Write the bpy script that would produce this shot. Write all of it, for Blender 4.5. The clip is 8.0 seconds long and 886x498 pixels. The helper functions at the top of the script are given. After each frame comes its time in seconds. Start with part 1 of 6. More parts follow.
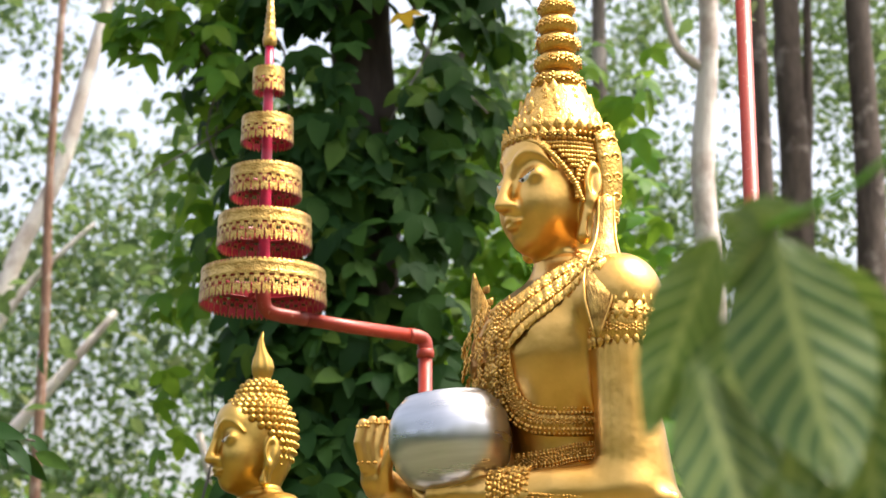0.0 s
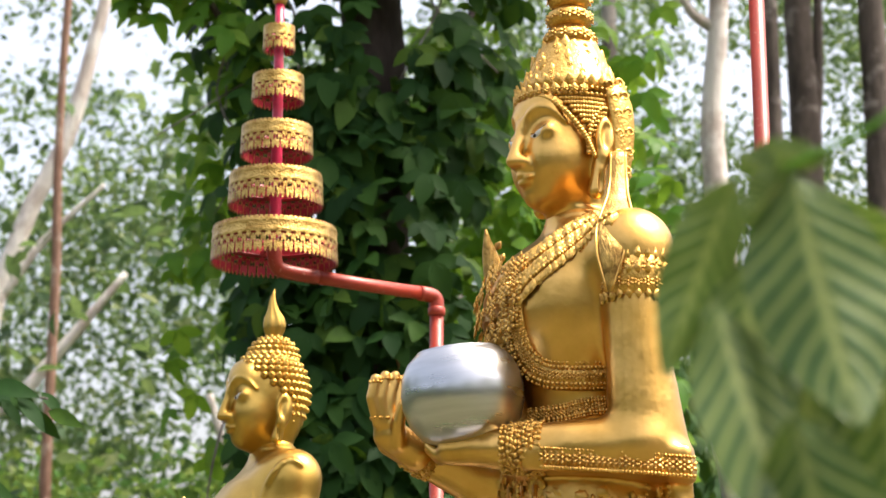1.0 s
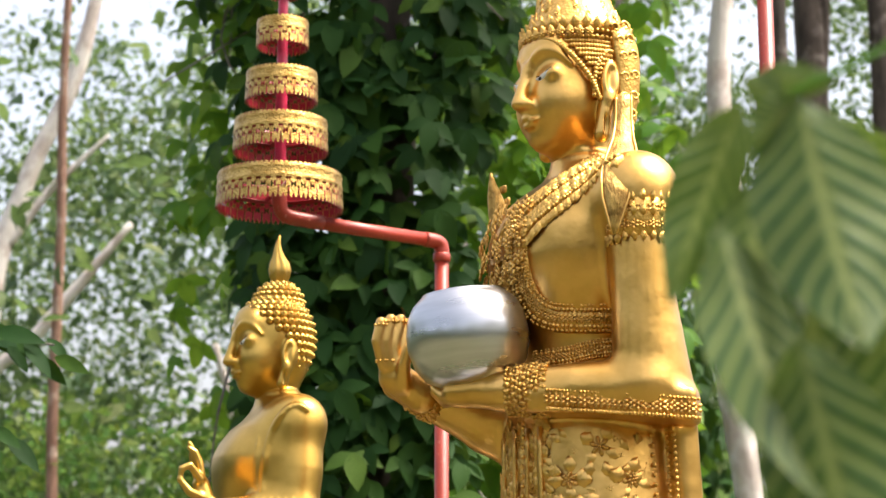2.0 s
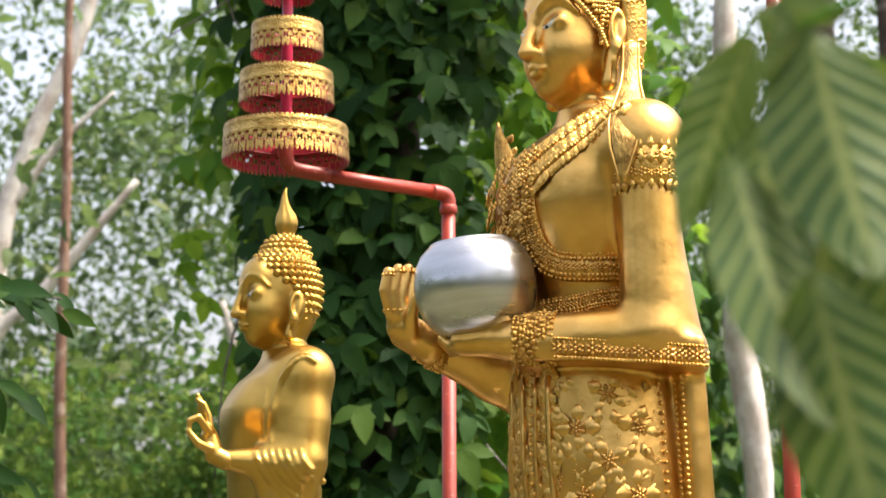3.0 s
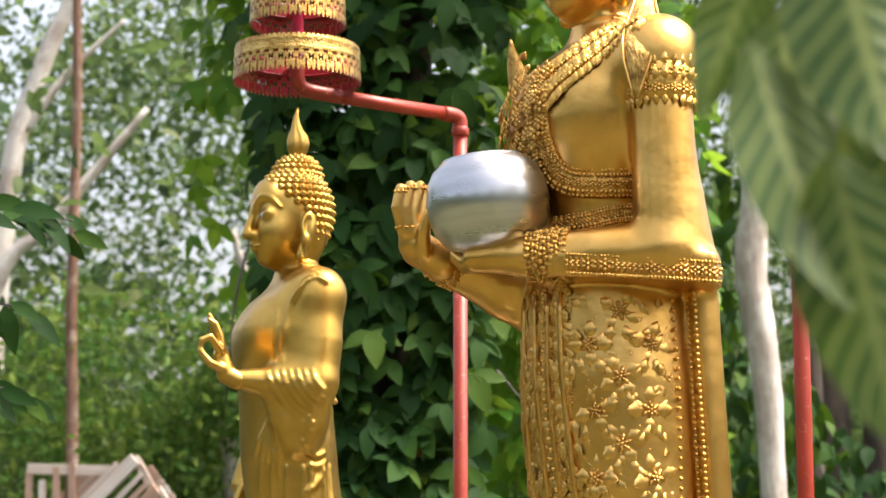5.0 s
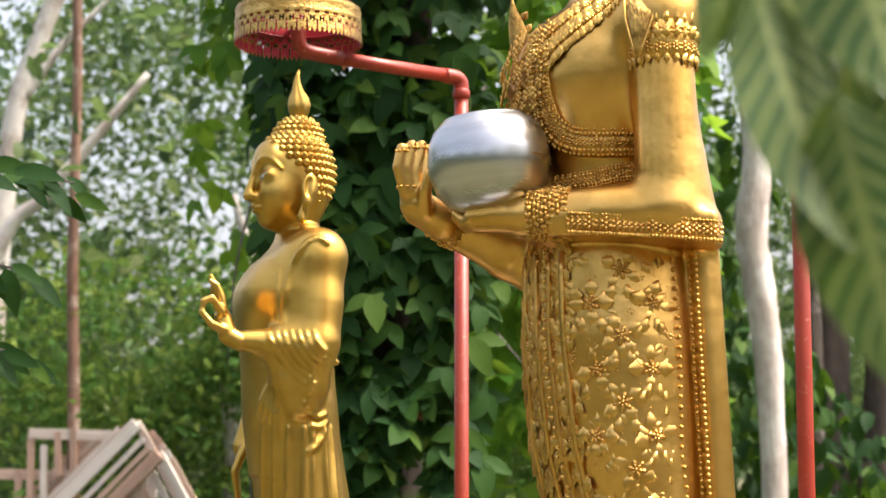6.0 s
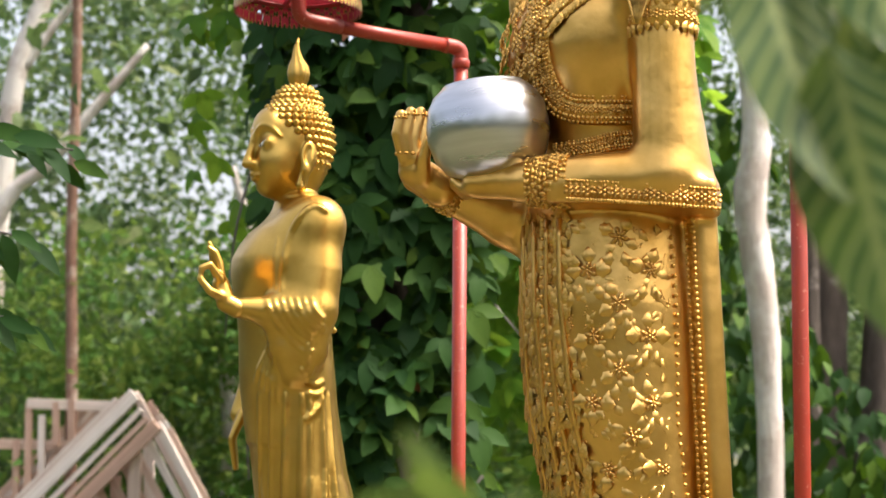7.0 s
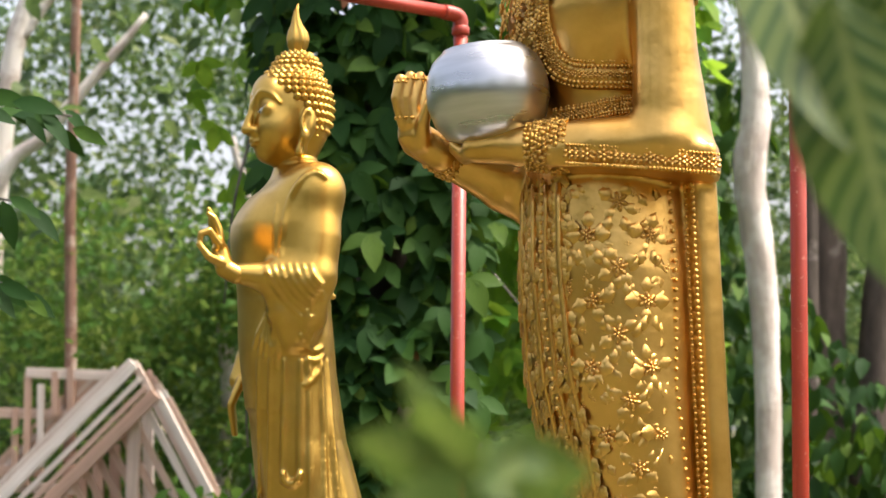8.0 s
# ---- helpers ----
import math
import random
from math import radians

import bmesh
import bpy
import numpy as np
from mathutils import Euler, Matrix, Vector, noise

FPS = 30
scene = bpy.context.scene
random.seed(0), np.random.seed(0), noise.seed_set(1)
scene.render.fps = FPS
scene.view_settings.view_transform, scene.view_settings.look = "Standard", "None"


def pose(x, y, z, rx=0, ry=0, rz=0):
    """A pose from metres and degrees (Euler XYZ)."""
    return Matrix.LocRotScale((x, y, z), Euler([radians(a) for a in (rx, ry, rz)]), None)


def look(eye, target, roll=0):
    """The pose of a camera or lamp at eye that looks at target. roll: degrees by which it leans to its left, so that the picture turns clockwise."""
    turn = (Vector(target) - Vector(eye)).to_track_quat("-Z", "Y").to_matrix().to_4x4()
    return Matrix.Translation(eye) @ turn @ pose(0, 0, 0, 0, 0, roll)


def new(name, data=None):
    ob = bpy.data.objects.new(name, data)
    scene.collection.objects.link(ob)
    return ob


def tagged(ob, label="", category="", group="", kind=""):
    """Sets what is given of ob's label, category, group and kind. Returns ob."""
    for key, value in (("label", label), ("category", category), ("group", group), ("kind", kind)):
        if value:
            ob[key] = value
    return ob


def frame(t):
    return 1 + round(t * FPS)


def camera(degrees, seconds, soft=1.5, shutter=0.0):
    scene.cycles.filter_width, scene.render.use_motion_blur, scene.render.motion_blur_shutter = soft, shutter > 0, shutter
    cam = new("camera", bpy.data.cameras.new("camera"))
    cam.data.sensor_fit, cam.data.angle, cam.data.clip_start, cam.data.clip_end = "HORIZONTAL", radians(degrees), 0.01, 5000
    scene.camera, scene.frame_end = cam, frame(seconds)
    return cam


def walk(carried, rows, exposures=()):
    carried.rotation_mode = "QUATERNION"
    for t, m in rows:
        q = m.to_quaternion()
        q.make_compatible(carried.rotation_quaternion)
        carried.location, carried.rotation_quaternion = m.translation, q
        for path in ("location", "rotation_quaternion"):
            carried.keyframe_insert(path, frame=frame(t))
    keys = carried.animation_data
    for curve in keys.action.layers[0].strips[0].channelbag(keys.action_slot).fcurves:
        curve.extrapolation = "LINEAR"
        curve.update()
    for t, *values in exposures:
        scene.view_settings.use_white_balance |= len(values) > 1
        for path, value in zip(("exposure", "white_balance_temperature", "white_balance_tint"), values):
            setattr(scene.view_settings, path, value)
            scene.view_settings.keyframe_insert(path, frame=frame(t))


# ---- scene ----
# The camera: seconds, x, y, z in metres, then yaw, pitch and lean to the right in degrees.
cam = camera(28.0, 8.0)
ROWS = [
    (0, 0.0000, -0.0000, 1.6000, 0.000, 14.222, -0.076),
    (0.5, -0.0038, -0.0003, 1.5956, 0.156, 13.617, -0.060),
    (1, -0.0067, -0.0013, 1.5858, 0.276, 13.031, -0.032),
    (1.5, -0.0064, 0.0005, 1.5769, 0.392, 12.273, -0.087),
    (3, -0.0101, 0.0089, 1.5532, 0.624, 10.178, 0.178),
    (3.5, -0.0120, 0.0116, 1.5475, 0.725, 9.570, 0.310),
    (4, -0.0132, 0.0161, 1.5393, 0.867, 9.038, 0.296),
    (5.5, -0.0148, 0.0226, 1.5145, 0.953, 7.575, -0.089),
    (6, -0.0155, 0.0223, 1.5060, 0.976, 7.068, -0.030),
    (6.5, -0.0152, 0.0232, 1.4971, 0.968, 6.704, -0.310),
    (7, -0.0142, 0.0199, 1.4880, 0.935, 6.313, -0.449),
    (7.5, -0.0141, 0.0211, 1.4807, 0.875, 5.887, -0.393),
    (8, -0.0147, 0.0212, 1.4730, 0.891, 5.448, -0.590),
]
walk(cam, [(t, pose(x, y, z, 0, 0, yaw) @ pose(0, 0, 0, 90 + pitch, 0, 0) @ pose(0, 0, 0, 0, 0, -lean)) for t, x, y, z, yaw, pitch, lean in ROWS])
cam.data.dof.use_dof = True
cam.data.dof.focus_distance = 3.45
cam.data.dof.aperture_fstop = 5.5

# ---- light: bright hazy sky over a small clearing ----
world = bpy.data.worlds.new("sky")
scene.world = world
world.use_nodes = True
sky = world.node_tree.nodes.new("ShaderNodeTexSky")
sky.sky_type, sky.sun_disc = "NISHITA", False
sky.sun_elevation, sky.sun_rotation = radians(60), radians(95)
sky.air_density, sky.dust_density, sky.ozone_density = 0.8, 10.0, 0.2
haze = world.node_tree.nodes.new("ShaderNodeMix")
haze.data_type = "RGBA"
haze.inputs[0].default_value = 0.4
haze.inputs[7].default_value = (2.3, 2.27, 2.24, 1)
world.node_tree.links.new(sky.outputs[0], haze.inputs[6])
world.node_tree.links.new(haze.outputs[2], world.node_tree.nodes["Background"].inputs[0])
world.node_tree.nodes["Background"].inputs[1].default_value = 0.145
sun = new("sun", bpy.data.lights.new("sun", "SUN"))
sun.data.energy, sun.data.angle, sun.data.color = 1.8, radians(12), (1.0, 0.94, 0.84)
SUN_AZ = radians(95)
sun.matrix_world = look((0, 0, 9), Vector((0, 0, 9)) - Vector((math.sin(SUN_AZ) * 0.47, math.cos(SUN_AZ) * 0.47, 0.88)))
scene.view_settings.exposure = 2.03


# ---- materials ----
class Mat:
    """A node material with a Principled shader and short ways to add texture."""

    def __init__(self, name, color=(0.5, 0.5, 0.5), rough=0.5, metal=0.0, spec=0.5):
        self.m = bpy.data.materials.new(name)
        self.m.use_nodes = True
        self.nt = self.m.node_tree
        self.b = self.nt.nodes["Principled BSDF"]
        self.b.inputs["Base Color"].default_value = (*color, 1)
        self.b.inputs["Roughness"].default_value = rough
        self.b.inputs["Metallic"].default_value = metal
        self.b.inputs["Specular IOR Level"].default_value = spec
        self.co = self.nt.nodes.new("ShaderNodeTexCoord").outputs["Object"]

    def node(self, kind, **values):
        n = self.nt.nodes.new(kind)
        for key, value in values.items():
            n.inputs[key].default_value = value
        return n

    def link(self, a, b):
        self.nt.links.new(a, b)

    def noise(self, scale, detail=4.0, rough=0.55, stretch=None, out="Fac"):
        n = self.node("ShaderNodeTexNoise", Scale=scale, Detail=detail, Roughness=rough)
        v = self.co
        if stretch:
            mp = self.node("ShaderNodeMapping")
            mp.inputs["Scale"].default_value = stretch
            self.link(v, mp.inputs[0])
            v = mp.outputs[0]
        self.link(v, n.inputs["Vector"])
        return n.outputs[out]

    def voronoi(self, scale, feature="F1"):
        n = self.nt.nodes.new("ShaderNodeTexVoronoi")
        n.feature = feature
        n.inputs["Scale"].default_value = scale
        self.link(self.co, n.inputs["Vector"])
        return n.outputs["Distance"]

    def ramp(self, fac, stops):
        r = self.nt.nodes.new("ShaderNodeValToRGB")
        e = r.color_ramp.elements
        while len(e) < len(stops):
            e.new(0.5)
        for el, (pos, col) in zip(e, stops):
            el.position, el.color = pos, (*col, 1) if len(col) == 3 else col
        self.link(fac, r.inputs[0])
        return r.outputs[0]

    def color(self, out):
        self.link(out, self.b.inputs["Base Color"])
        return self

    def rough(self, fac, lo, hi):
        n = self.node("ShaderNodeMapRange")
        n.inputs["To Min"].default_value, n.inputs["To Max"].default_value = lo, hi
        self.link(fac, n.inputs[0])
        self.link(n.outputs[0], self.b.inputs["Roughness"])
        return self

    def bump(self, fac, strength, distance):
        n = self.node("ShaderNodeBump", Strength=strength, Distance=distance)
        self.link(fac, n.inputs["Height"])
        if self.b.inputs["Normal"].is_linked:
            self.link(self.b.inputs["Normal"].links[0].from_socket, n.inputs["Normal"])
        self.link(n.outputs[0], self.b.inputs["Normal"])
        return self

    def mix(self, fac, a, b):
        n = self.nt.nodes.new("ShaderNodeMix")
        n.data_type = "RGBA"
        for k, s in ((0, fac), (6, a), (7, b)):
            if isinstance(s, (tuple, float)):
                n.inputs[k].default_value = (*s, 1) if isinstance(s, tuple) else s
            else:
                self.link(s, n.inputs[k])
        return n.outputs[2]


def make_gold(name, dark, light, lo, hi, uneven=1.0):
    g = Mat(name, light, 0.3, 1.0)
    g.color(g.ramp(g.noise(9, 5), [(0.3, dark), (0.65, light)]))
    g.rough(g.noise(22, 6), lo, hi)
    g.bump(g.noise(14, 3), 0.22 * uneven, 0.012).bump(g.noise(70, 4), 0.18 * uneven, 0.003).bump(g.noise(420, 2), 0.08 * uneven, 0.001)
    return g.m


GOLD = make_gold("gold_paint", (0.57, 0.322, 0.074), (0.77, 0.460, 0.138), 0.26, 0.39, 0.8)
GOLD_SMALL = make_gold("bronze_gold_paint", (0.42, 0.255, 0.052), (0.56, 0.352, 0.088), 0.29, 0.40, 0.35)
g = Mat("ornate_gold", (0.8, 0.48, 0.1), 0.34, 1.0)
g.color(g.ramp(g.voronoi(170), [(0.0, (0.78, 0.48, 0.14)), (0.6, (0.62, 0.365, 0.090))]))
g.bump(g.voronoi(170), 0.35, 0.002).bump(g.noise(330, 3), 0.3, 0.0015).rough(g.noise(60), 0.32, 0.5)
ORNATE = g.m
g = Mat("weathered_leaf_gold", (0.7, 0.45, 0.14), 0.45, 0.9)
g.color(g.ramp(g.noise(55, 5), [(0.35, (0.20, 0.115, 0.03)), (0.65, (0.58, 0.37, 0.11))]))
g.bump(g.noise(240, 3, stretch=(1, 1, 0.35)), 0.8, 0.003)
DULL_GOLD = g.m
g = Mat("embossed_brass", (0.78, 0.52, 0.14), 0.36, 1.0)
g.color(g.ramp(g.noise(40, 4), [(0.3, (0.30, 0.17, 0.04)), (0.7, (0.60, 0.40, 0.13))]))
g.bump(g.voronoi(230), 0.7, 0.002).bump(g.noise(420, 2), 0.3, 0.001)
BRASS = g.m
g = Mat("tier_lining_red", (0.30, 0.012, 0.02), 0.4)
g.color(g.ramp(g.noise(14), [(0.3, (0.24, 0.008, 0.018)), (0.7, (0.42, 0.02, 0.035))]))
LINING = g.m
g = Mat("red_pipe_paint", (0.42, 0.03, 0.025), 0.38)
g.color(g.mix(g.ramp(g.noise(70, 6), [(0.62, (0, 0, 0)), (0.72, (1, 1, 1))]),
              g.ramp(g.noise(6), [(0.3, (0.21, 0.018, 0.008)), (0.7, (0.28, 0.028, 0.012))]), (0.36, 0.13, 0.09)))
g.rough(g.noise(18), 0.3, 0.55).bump(g.noise(45), 0.2, 0.002)
RED = g.m
g = Mat("magenta_pipe_paint", (0.45, 0.01, 0.06), 0.35)
g.color(g.ramp(g.noise(30), [(0.3, (0.32, 0.008, 0.04)), (0.7, (0.52, 0.015, 0.07))]))
MAGENTA = g.m
g = Mat("brushed_steel", (0.62, 0.63, 0.66), 0.26, 1.0)
g.color(g.ramp(g.noise(5, 4, stretch=(1, 1, 9)), [(0.3, (0.42, 0.43, 0.45)), (0.7, (0.58, 0.58, 0.61))]))
g.rough(g.noise(9, 5, stretch=(1, 1, 5)), 0.24, 0.33).bump(g.noise(3, 4, stretch=(1, 1, 40)), 0.015, 0.002).bump(g.noise(6, 1, stretch=(1, 1, 2)), 0.40, 0.03)
STEEL = g.m
EYE_WHITE = Mat("eye_white", (0.62, 0.60, 0.55), 0.3).m
EYE_DARK = Mat("eye_dark", (0.012, 0.012, 0.012), 0.25).m
PALE_PATCH = Mat("pale_forehead_patch", (0.75, 0.74, 0.74), 0.35, 0.3).m


def make_bark(name, dark, light, pale, amount):
    g = Mat(name, light, 0.9, 0.0, 0.2)
    base = g.ramp(g.noise(9, 8, 0.65, (1, 1, 0.3)), [(0.3, dark), (0.7, light)])
    g.color(g.mix(g.ramp(g.noise(5, 6), [(amount - 0.06, (0, 0, 0)), (amount + 0.06, (1, 1, 1))]), base, pale))
    g.bump(g.noise(26, 8, 0.7, (1, 1, 0.25)), 0.8, 0.03)
    return g.m


BARK_DARK = make_bark("dark_bark", (0.018, 0.014, 0.012), (0.07, 0.055, 0.045), (0.14, 0.13, 0.11), 0.66)
BARK_GREY = make_bark("grey_bark", (0.08, 0.07, 0.062), (0.20, 0.175, 0.16), (0.34, 0.31, 0.29), 0.58)
BARK_PALE = make_bark("pale_bark", (0.38, 0.32, 0.29), (0.60, 0.53, 0.49), (0.70, 0.66, 0.63), 0.5)
BARK_UMBER = make_bark("umber_bark", (0.035, 0.028, 0.024), (0.13, 0.105, 0.09), (0.24, 0.21, 0.19), 0.64)
BARK_RED = make_bark("reddish_bark", (0.16, 0.085, 0.06), (0.34, 0.21, 0.16), (0.45, 0.36, 0.30), 0.6)


def make_leaf(name, stops, passing, glow, rough=0.42):
    """Leaf: colour changes from leaf to leaf; some light passes through."""
    g = Mat(name, (0.05, 0.12, 0.02), rough, 0.0, 0.09)
    geo = g.nt.nodes.new("ShaderNodeNewGeometry")
    own = g.nt.nodes.new("ShaderNodeObjectInfo")
    add, wrap = (g.nt.nodes.new("ShaderNodeMath") for _ in range(2))
    add.operation, wrap.operation = "ADD", "FRACT"
    g.link(geo.outputs["Random Per Island"], add.inputs[0])
    g.link(own.outputs["Random"], add.inputs[1])
    g.link(add.outputs[0], wrap.inputs[0])
    c = g.ramp(wrap.outputs[0], stops)
    c = g.mix(g.ramp(g.noise(30, 4), [(0.35, (0, 0, 0)), (0.75, (0.45, 0.45, 0.45))]), c, stops[0][1])
    g.color(c)
    t = g.nt.nodes.new("ShaderNodeBsdfTranslucent")
    tc = g.mix(0.55, c, glow)
    g.link(tc, t.inputs[0])
    mx = g.nt.nodes.new("ShaderNodeMixShader")
    mx.inputs[0].default_value = passing
    g.link(g.b.outputs[0], mx.inputs[1])
    g.link(t.outputs[0], mx.inputs[2])
    g.link(mx.outputs[0], g.nt.nodes["Material Output"].inputs[0])
    return g.m


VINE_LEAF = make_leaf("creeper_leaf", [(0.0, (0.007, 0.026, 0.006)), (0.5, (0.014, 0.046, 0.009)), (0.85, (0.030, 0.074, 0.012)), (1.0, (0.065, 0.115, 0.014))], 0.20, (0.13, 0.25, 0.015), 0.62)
# Brighter, yellower copy of the creeper leaf: backlight put into its colours.
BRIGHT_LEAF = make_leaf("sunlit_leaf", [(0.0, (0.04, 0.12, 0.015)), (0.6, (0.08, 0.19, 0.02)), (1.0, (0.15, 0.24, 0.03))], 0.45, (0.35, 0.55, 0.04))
FAR_LEAF = make_leaf("woodland_leaf", [(0.0, (0.012, 0.028, 0.014)), (0.4, (0.036, 0.075, 0.032)), (0.75, (0.09, 0.15, 0.06)), (1.0, (0.22, 0.25, 0.11))], 0.40, (0.24, 0.36, 0.10), 0.45)
BUSH_LEAF = make_leaf("bush_leaf", [(0.0, (0.035, 0.10, 0.022)), (0.6, (0.085, 0.18, 0.035)), (1.0, (0.22, 0.28, 0.06))], 0.35, (0.3, 0.42, 0.08), 0.5)
YELLOW_LEAF = make_leaf("yellowed_leaf", [(0.0, (0.55, 0.36, 0.03)), (1.0, (0.65, 0.42, 0.04))], 0.4, (0.8, 0.5, 0.03))
DRY_LEAF = make_leaf("dry_leaf", [(0.0, (0.25, 0.10, 0.05)), (1.0, (0.36, 0.17, 0.09))], 0.2, (0.4, 0.2, 0.1), 0.7)

# A large leaf with a pale midrib and side veins, laid out in its own map.
g = Mat("veined_leaf", (0.08, 0.2, 0.03), 0.38, 0.0, 0.4)
uv = g.node("ShaderNodeUVMap")
sep = g.node("ShaderNodeSeparateXYZ")
g.link(uv.outputs[0], sep.inputs[0])


def calc(op, a, b=0.0):
    n = g.nt.nodes.new("ShaderNodeMath")
    n.operation = op
    for k, s in ((0, a), (1, b)):
        if isinstance(s, (int, float)):
            n.inputs[k].default_value = s
        else:
            g.link(s, n.inputs[k])
    return n.outputs[0]


across = calc("ABSOLUTE", calc("SUBTRACT", sep.outputs[0], 0.5))
wave = calc("SINE", calc("MULTIPLY", calc("SUBTRACT", sep.outputs[1], calc("MULTIPLY", across, 0.42)), 58.0))
side = g.ramp(wave, [(0.35, (0, 0, 0)), (0.98, (1, 1, 1))])
mid = g.ramp(across, [(0.0, (1, 1, 1)), (0.075, (0, 0, 0))])
vein = calc("MAXIMUM", calc("MULTIPLY", side, 0.75), mid)
blade = g.ramp(g.noise(14, 4), [(0.3, (0.024, 0.070, 0.012)), (0.75, (0.064, 0.120, 0.022))])
c = g.mix(vein, blade, (0.23, 0.28, 0.08))
g.color(c).bump(vein, 0.3, 0.002)
t = g.nt.nodes.new("ShaderNodeBsdfTranslucent")
g.link(g.mix(0.35, c, (0.20, 0.28, 0.03)), t.inputs[0])
mx = g.nt.nodes.new("ShaderNodeMixShader")
mx.inputs[0].default_value = 0.4
g.link(g.b.outputs[0], mx.inputs[1])
g.link(t.outputs[0], mx.inputs[2])
g.link(mx.outputs[0], g.nt.nodes["Material Output"].inputs[0])
VEINED = g.m

g = Mat("raw_timber", (0.4, 0.27, 0.2), 0.75, 0.0, 0.25)
info = g.nt.nodes.new("ShaderNodeObjectInfo")
grain = g.ramp(g.noise(4, 8, 0.6, (1, 14, 14)), [(0.3, (0.75, 0.72, 0.7)), (0.7, (1, 1, 1))])
mul = g.nt.nodes.new("ShaderNodeMix")
mul.data_type, mul.blend_type = "RGBA", "MULTIPLY"
mul.inputs[0].default_value = 1.0
g.link(g.ramp(info.outputs["Random"], [(0.0, (0.44, 0.30, 0.24)), (0.4, (0.60, 0.42, 0.33)), (0.7, (0.64, 0.53, 0.47)), (1.0, (0.80, 0.76, 0.72))]), mul.inputs[6])
g.link(grain, mul.inputs[7])
g.color(mul.outputs[2]).bump(g.noise(6, 6, 0.6, (1, 20, 20)), 0.4, 0.004)
TIMBER = g.m
g = Mat("forest_soil", (0.1, 0.07, 0.05), 0.95, 0.0, 0.2)
g.color(g.mix(g.ramp(g.noise(3, 8), [(0.42, (0, 0, 0)), (0.6, (1, 1, 1))]), g.ramp(g.noise(40, 6), [(0.3, (0.07, 0.045, 0.03)), (0.7, (0.17, 0.12, 0.085))]), (0.05, 0.09, 0.025)))
g.bump(g.noise(25, 8), 0.7, 0.05)
SOIL = g.m
g = Mat("cast_concrete", (0.4, 0.38, 0.35), 0.85, 0.0, 0.3)
g.color(g.ramp(g.noise(7, 8), [(0.3, (0.28, 0.26, 0.24)), (0.7, (0.45, 0.43, 0.40))])).bump(g.noise(60, 6), 0.3, 0.004)
CONCRETE = g.m

# ---- mesh helpers ----
rng = np.random.default_rng(7)


class Bag:
    """Gathers many small shapes into one mesh."""

    def __init__(self):
        self.v, self.f, self.m, self.n, self.uv = [], [], [], 0, []

    def put(self, verts, faces, mat=0):
        verts = np.asarray(verts, float)
        self.v.append(verts)
        self.f.extend(tuple(i + self.n for i in f) for f in faces)
        self.m.extend([mat] * len(faces))
        self.n += len(verts)

    def place(self, shape, origin, axes, mat=0):
        """shape: (verts, faces); axes: 3 x 3, columns are the images of x, y and z."""
        self.put(shape[0] @ np.asarray(axes, float).T + np.asarray(origin, float), shape[1], mat)

    def many(self, shape, origins, mats):
        """Many copies of one shape at once; mats: one 3 x 3 each."""
        v, f = shape
        k = len(origins)
        self.v.append((np.einsum("nij,vj->nvi", mats, v) + origins[:, None, :]).reshape(-1, 3))
        faces = (np.array(f)[None] + (np.arange(k) * len(v))[:, None, None] + self.n).reshape(-1, len(f[0]))
        self.f.extend(map(tuple, faces.tolist()))
        self.m.extend([0] * len(faces))
        self.n += k * len(v)

    def mesh(self, name, mats, smooth=True):
        me = bpy.data.meshes.new(name)
        me.from_pydata(np.concatenate(self.v).tolist(), [], self.f)
        for m in mats:
            me.materials.append(m)
        me.polygons.foreach_set("material_index", np.array(self.m, np.int32))
        me.polygons.foreach_set("use_smooth", np.full(len(self.m), smooth))
        me.update()
        return me


def part(name, me, parent=None, label=""):
    ob = new(name, me)
    ob.parent = parent
    return tagged(ob, label)


def thing(name, x, y, z, label, category, group="", turn=0.0):
    ob = new(name)
    ob.empty_display_size = 0.05
    ob.matrix_world = pose(x, y, z, 0, 0, turn)
    return tagged(ob, label, category, group)


def from_bm(bm):
    bm.verts.index_update()
    out = np.array([v.co[:] for v in bm.verts]), [tuple(v.index for v in f.verts) for f in bm.faces]
    bm.free()
    return out


def ico(level):
    bm = bmesh.new()
    bmesh.ops.create_icosphere(bm, subdivisions=level, radius=1.0)
    return from_bm(bm)


BEAD, BALL = ico(1), ico(2)


def unit(v):
    v = np.asarray(v, float)
    return v / max(np.linalg.norm(v), 1e-9)


def frame_axes(normal, up=(0, 0, 1)):
    """Columns: across, along up, outward."""
    n = unit(normal)
    a = unit(np.cross(up, n))
    return np.stack([a, np.cross(n, a), n], 1)


def lathe(profile, seg=48):
    """A turned shape from (radius, height) pairs, about z."""
    a = np.linspace(0, 2 * np.pi, seg, endpoint=False)
    v = np.concatenate([np.c_[r * np.cos(a), r * np.sin(a), np.full(seg, h)] for r, h in profile])
    f = [(i * seg + j, i * seg + (j + 1) % seg, (i + 1) * seg + (j + 1) % seg, (i + 1) * seg + j) for i in range(len(profile) - 1) for j in range(seg)]
    f += [tuple(range(seg - 1, -1, -1)), tuple((len(profile) - 1) * seg + j for j in range(seg))]
    return v, f


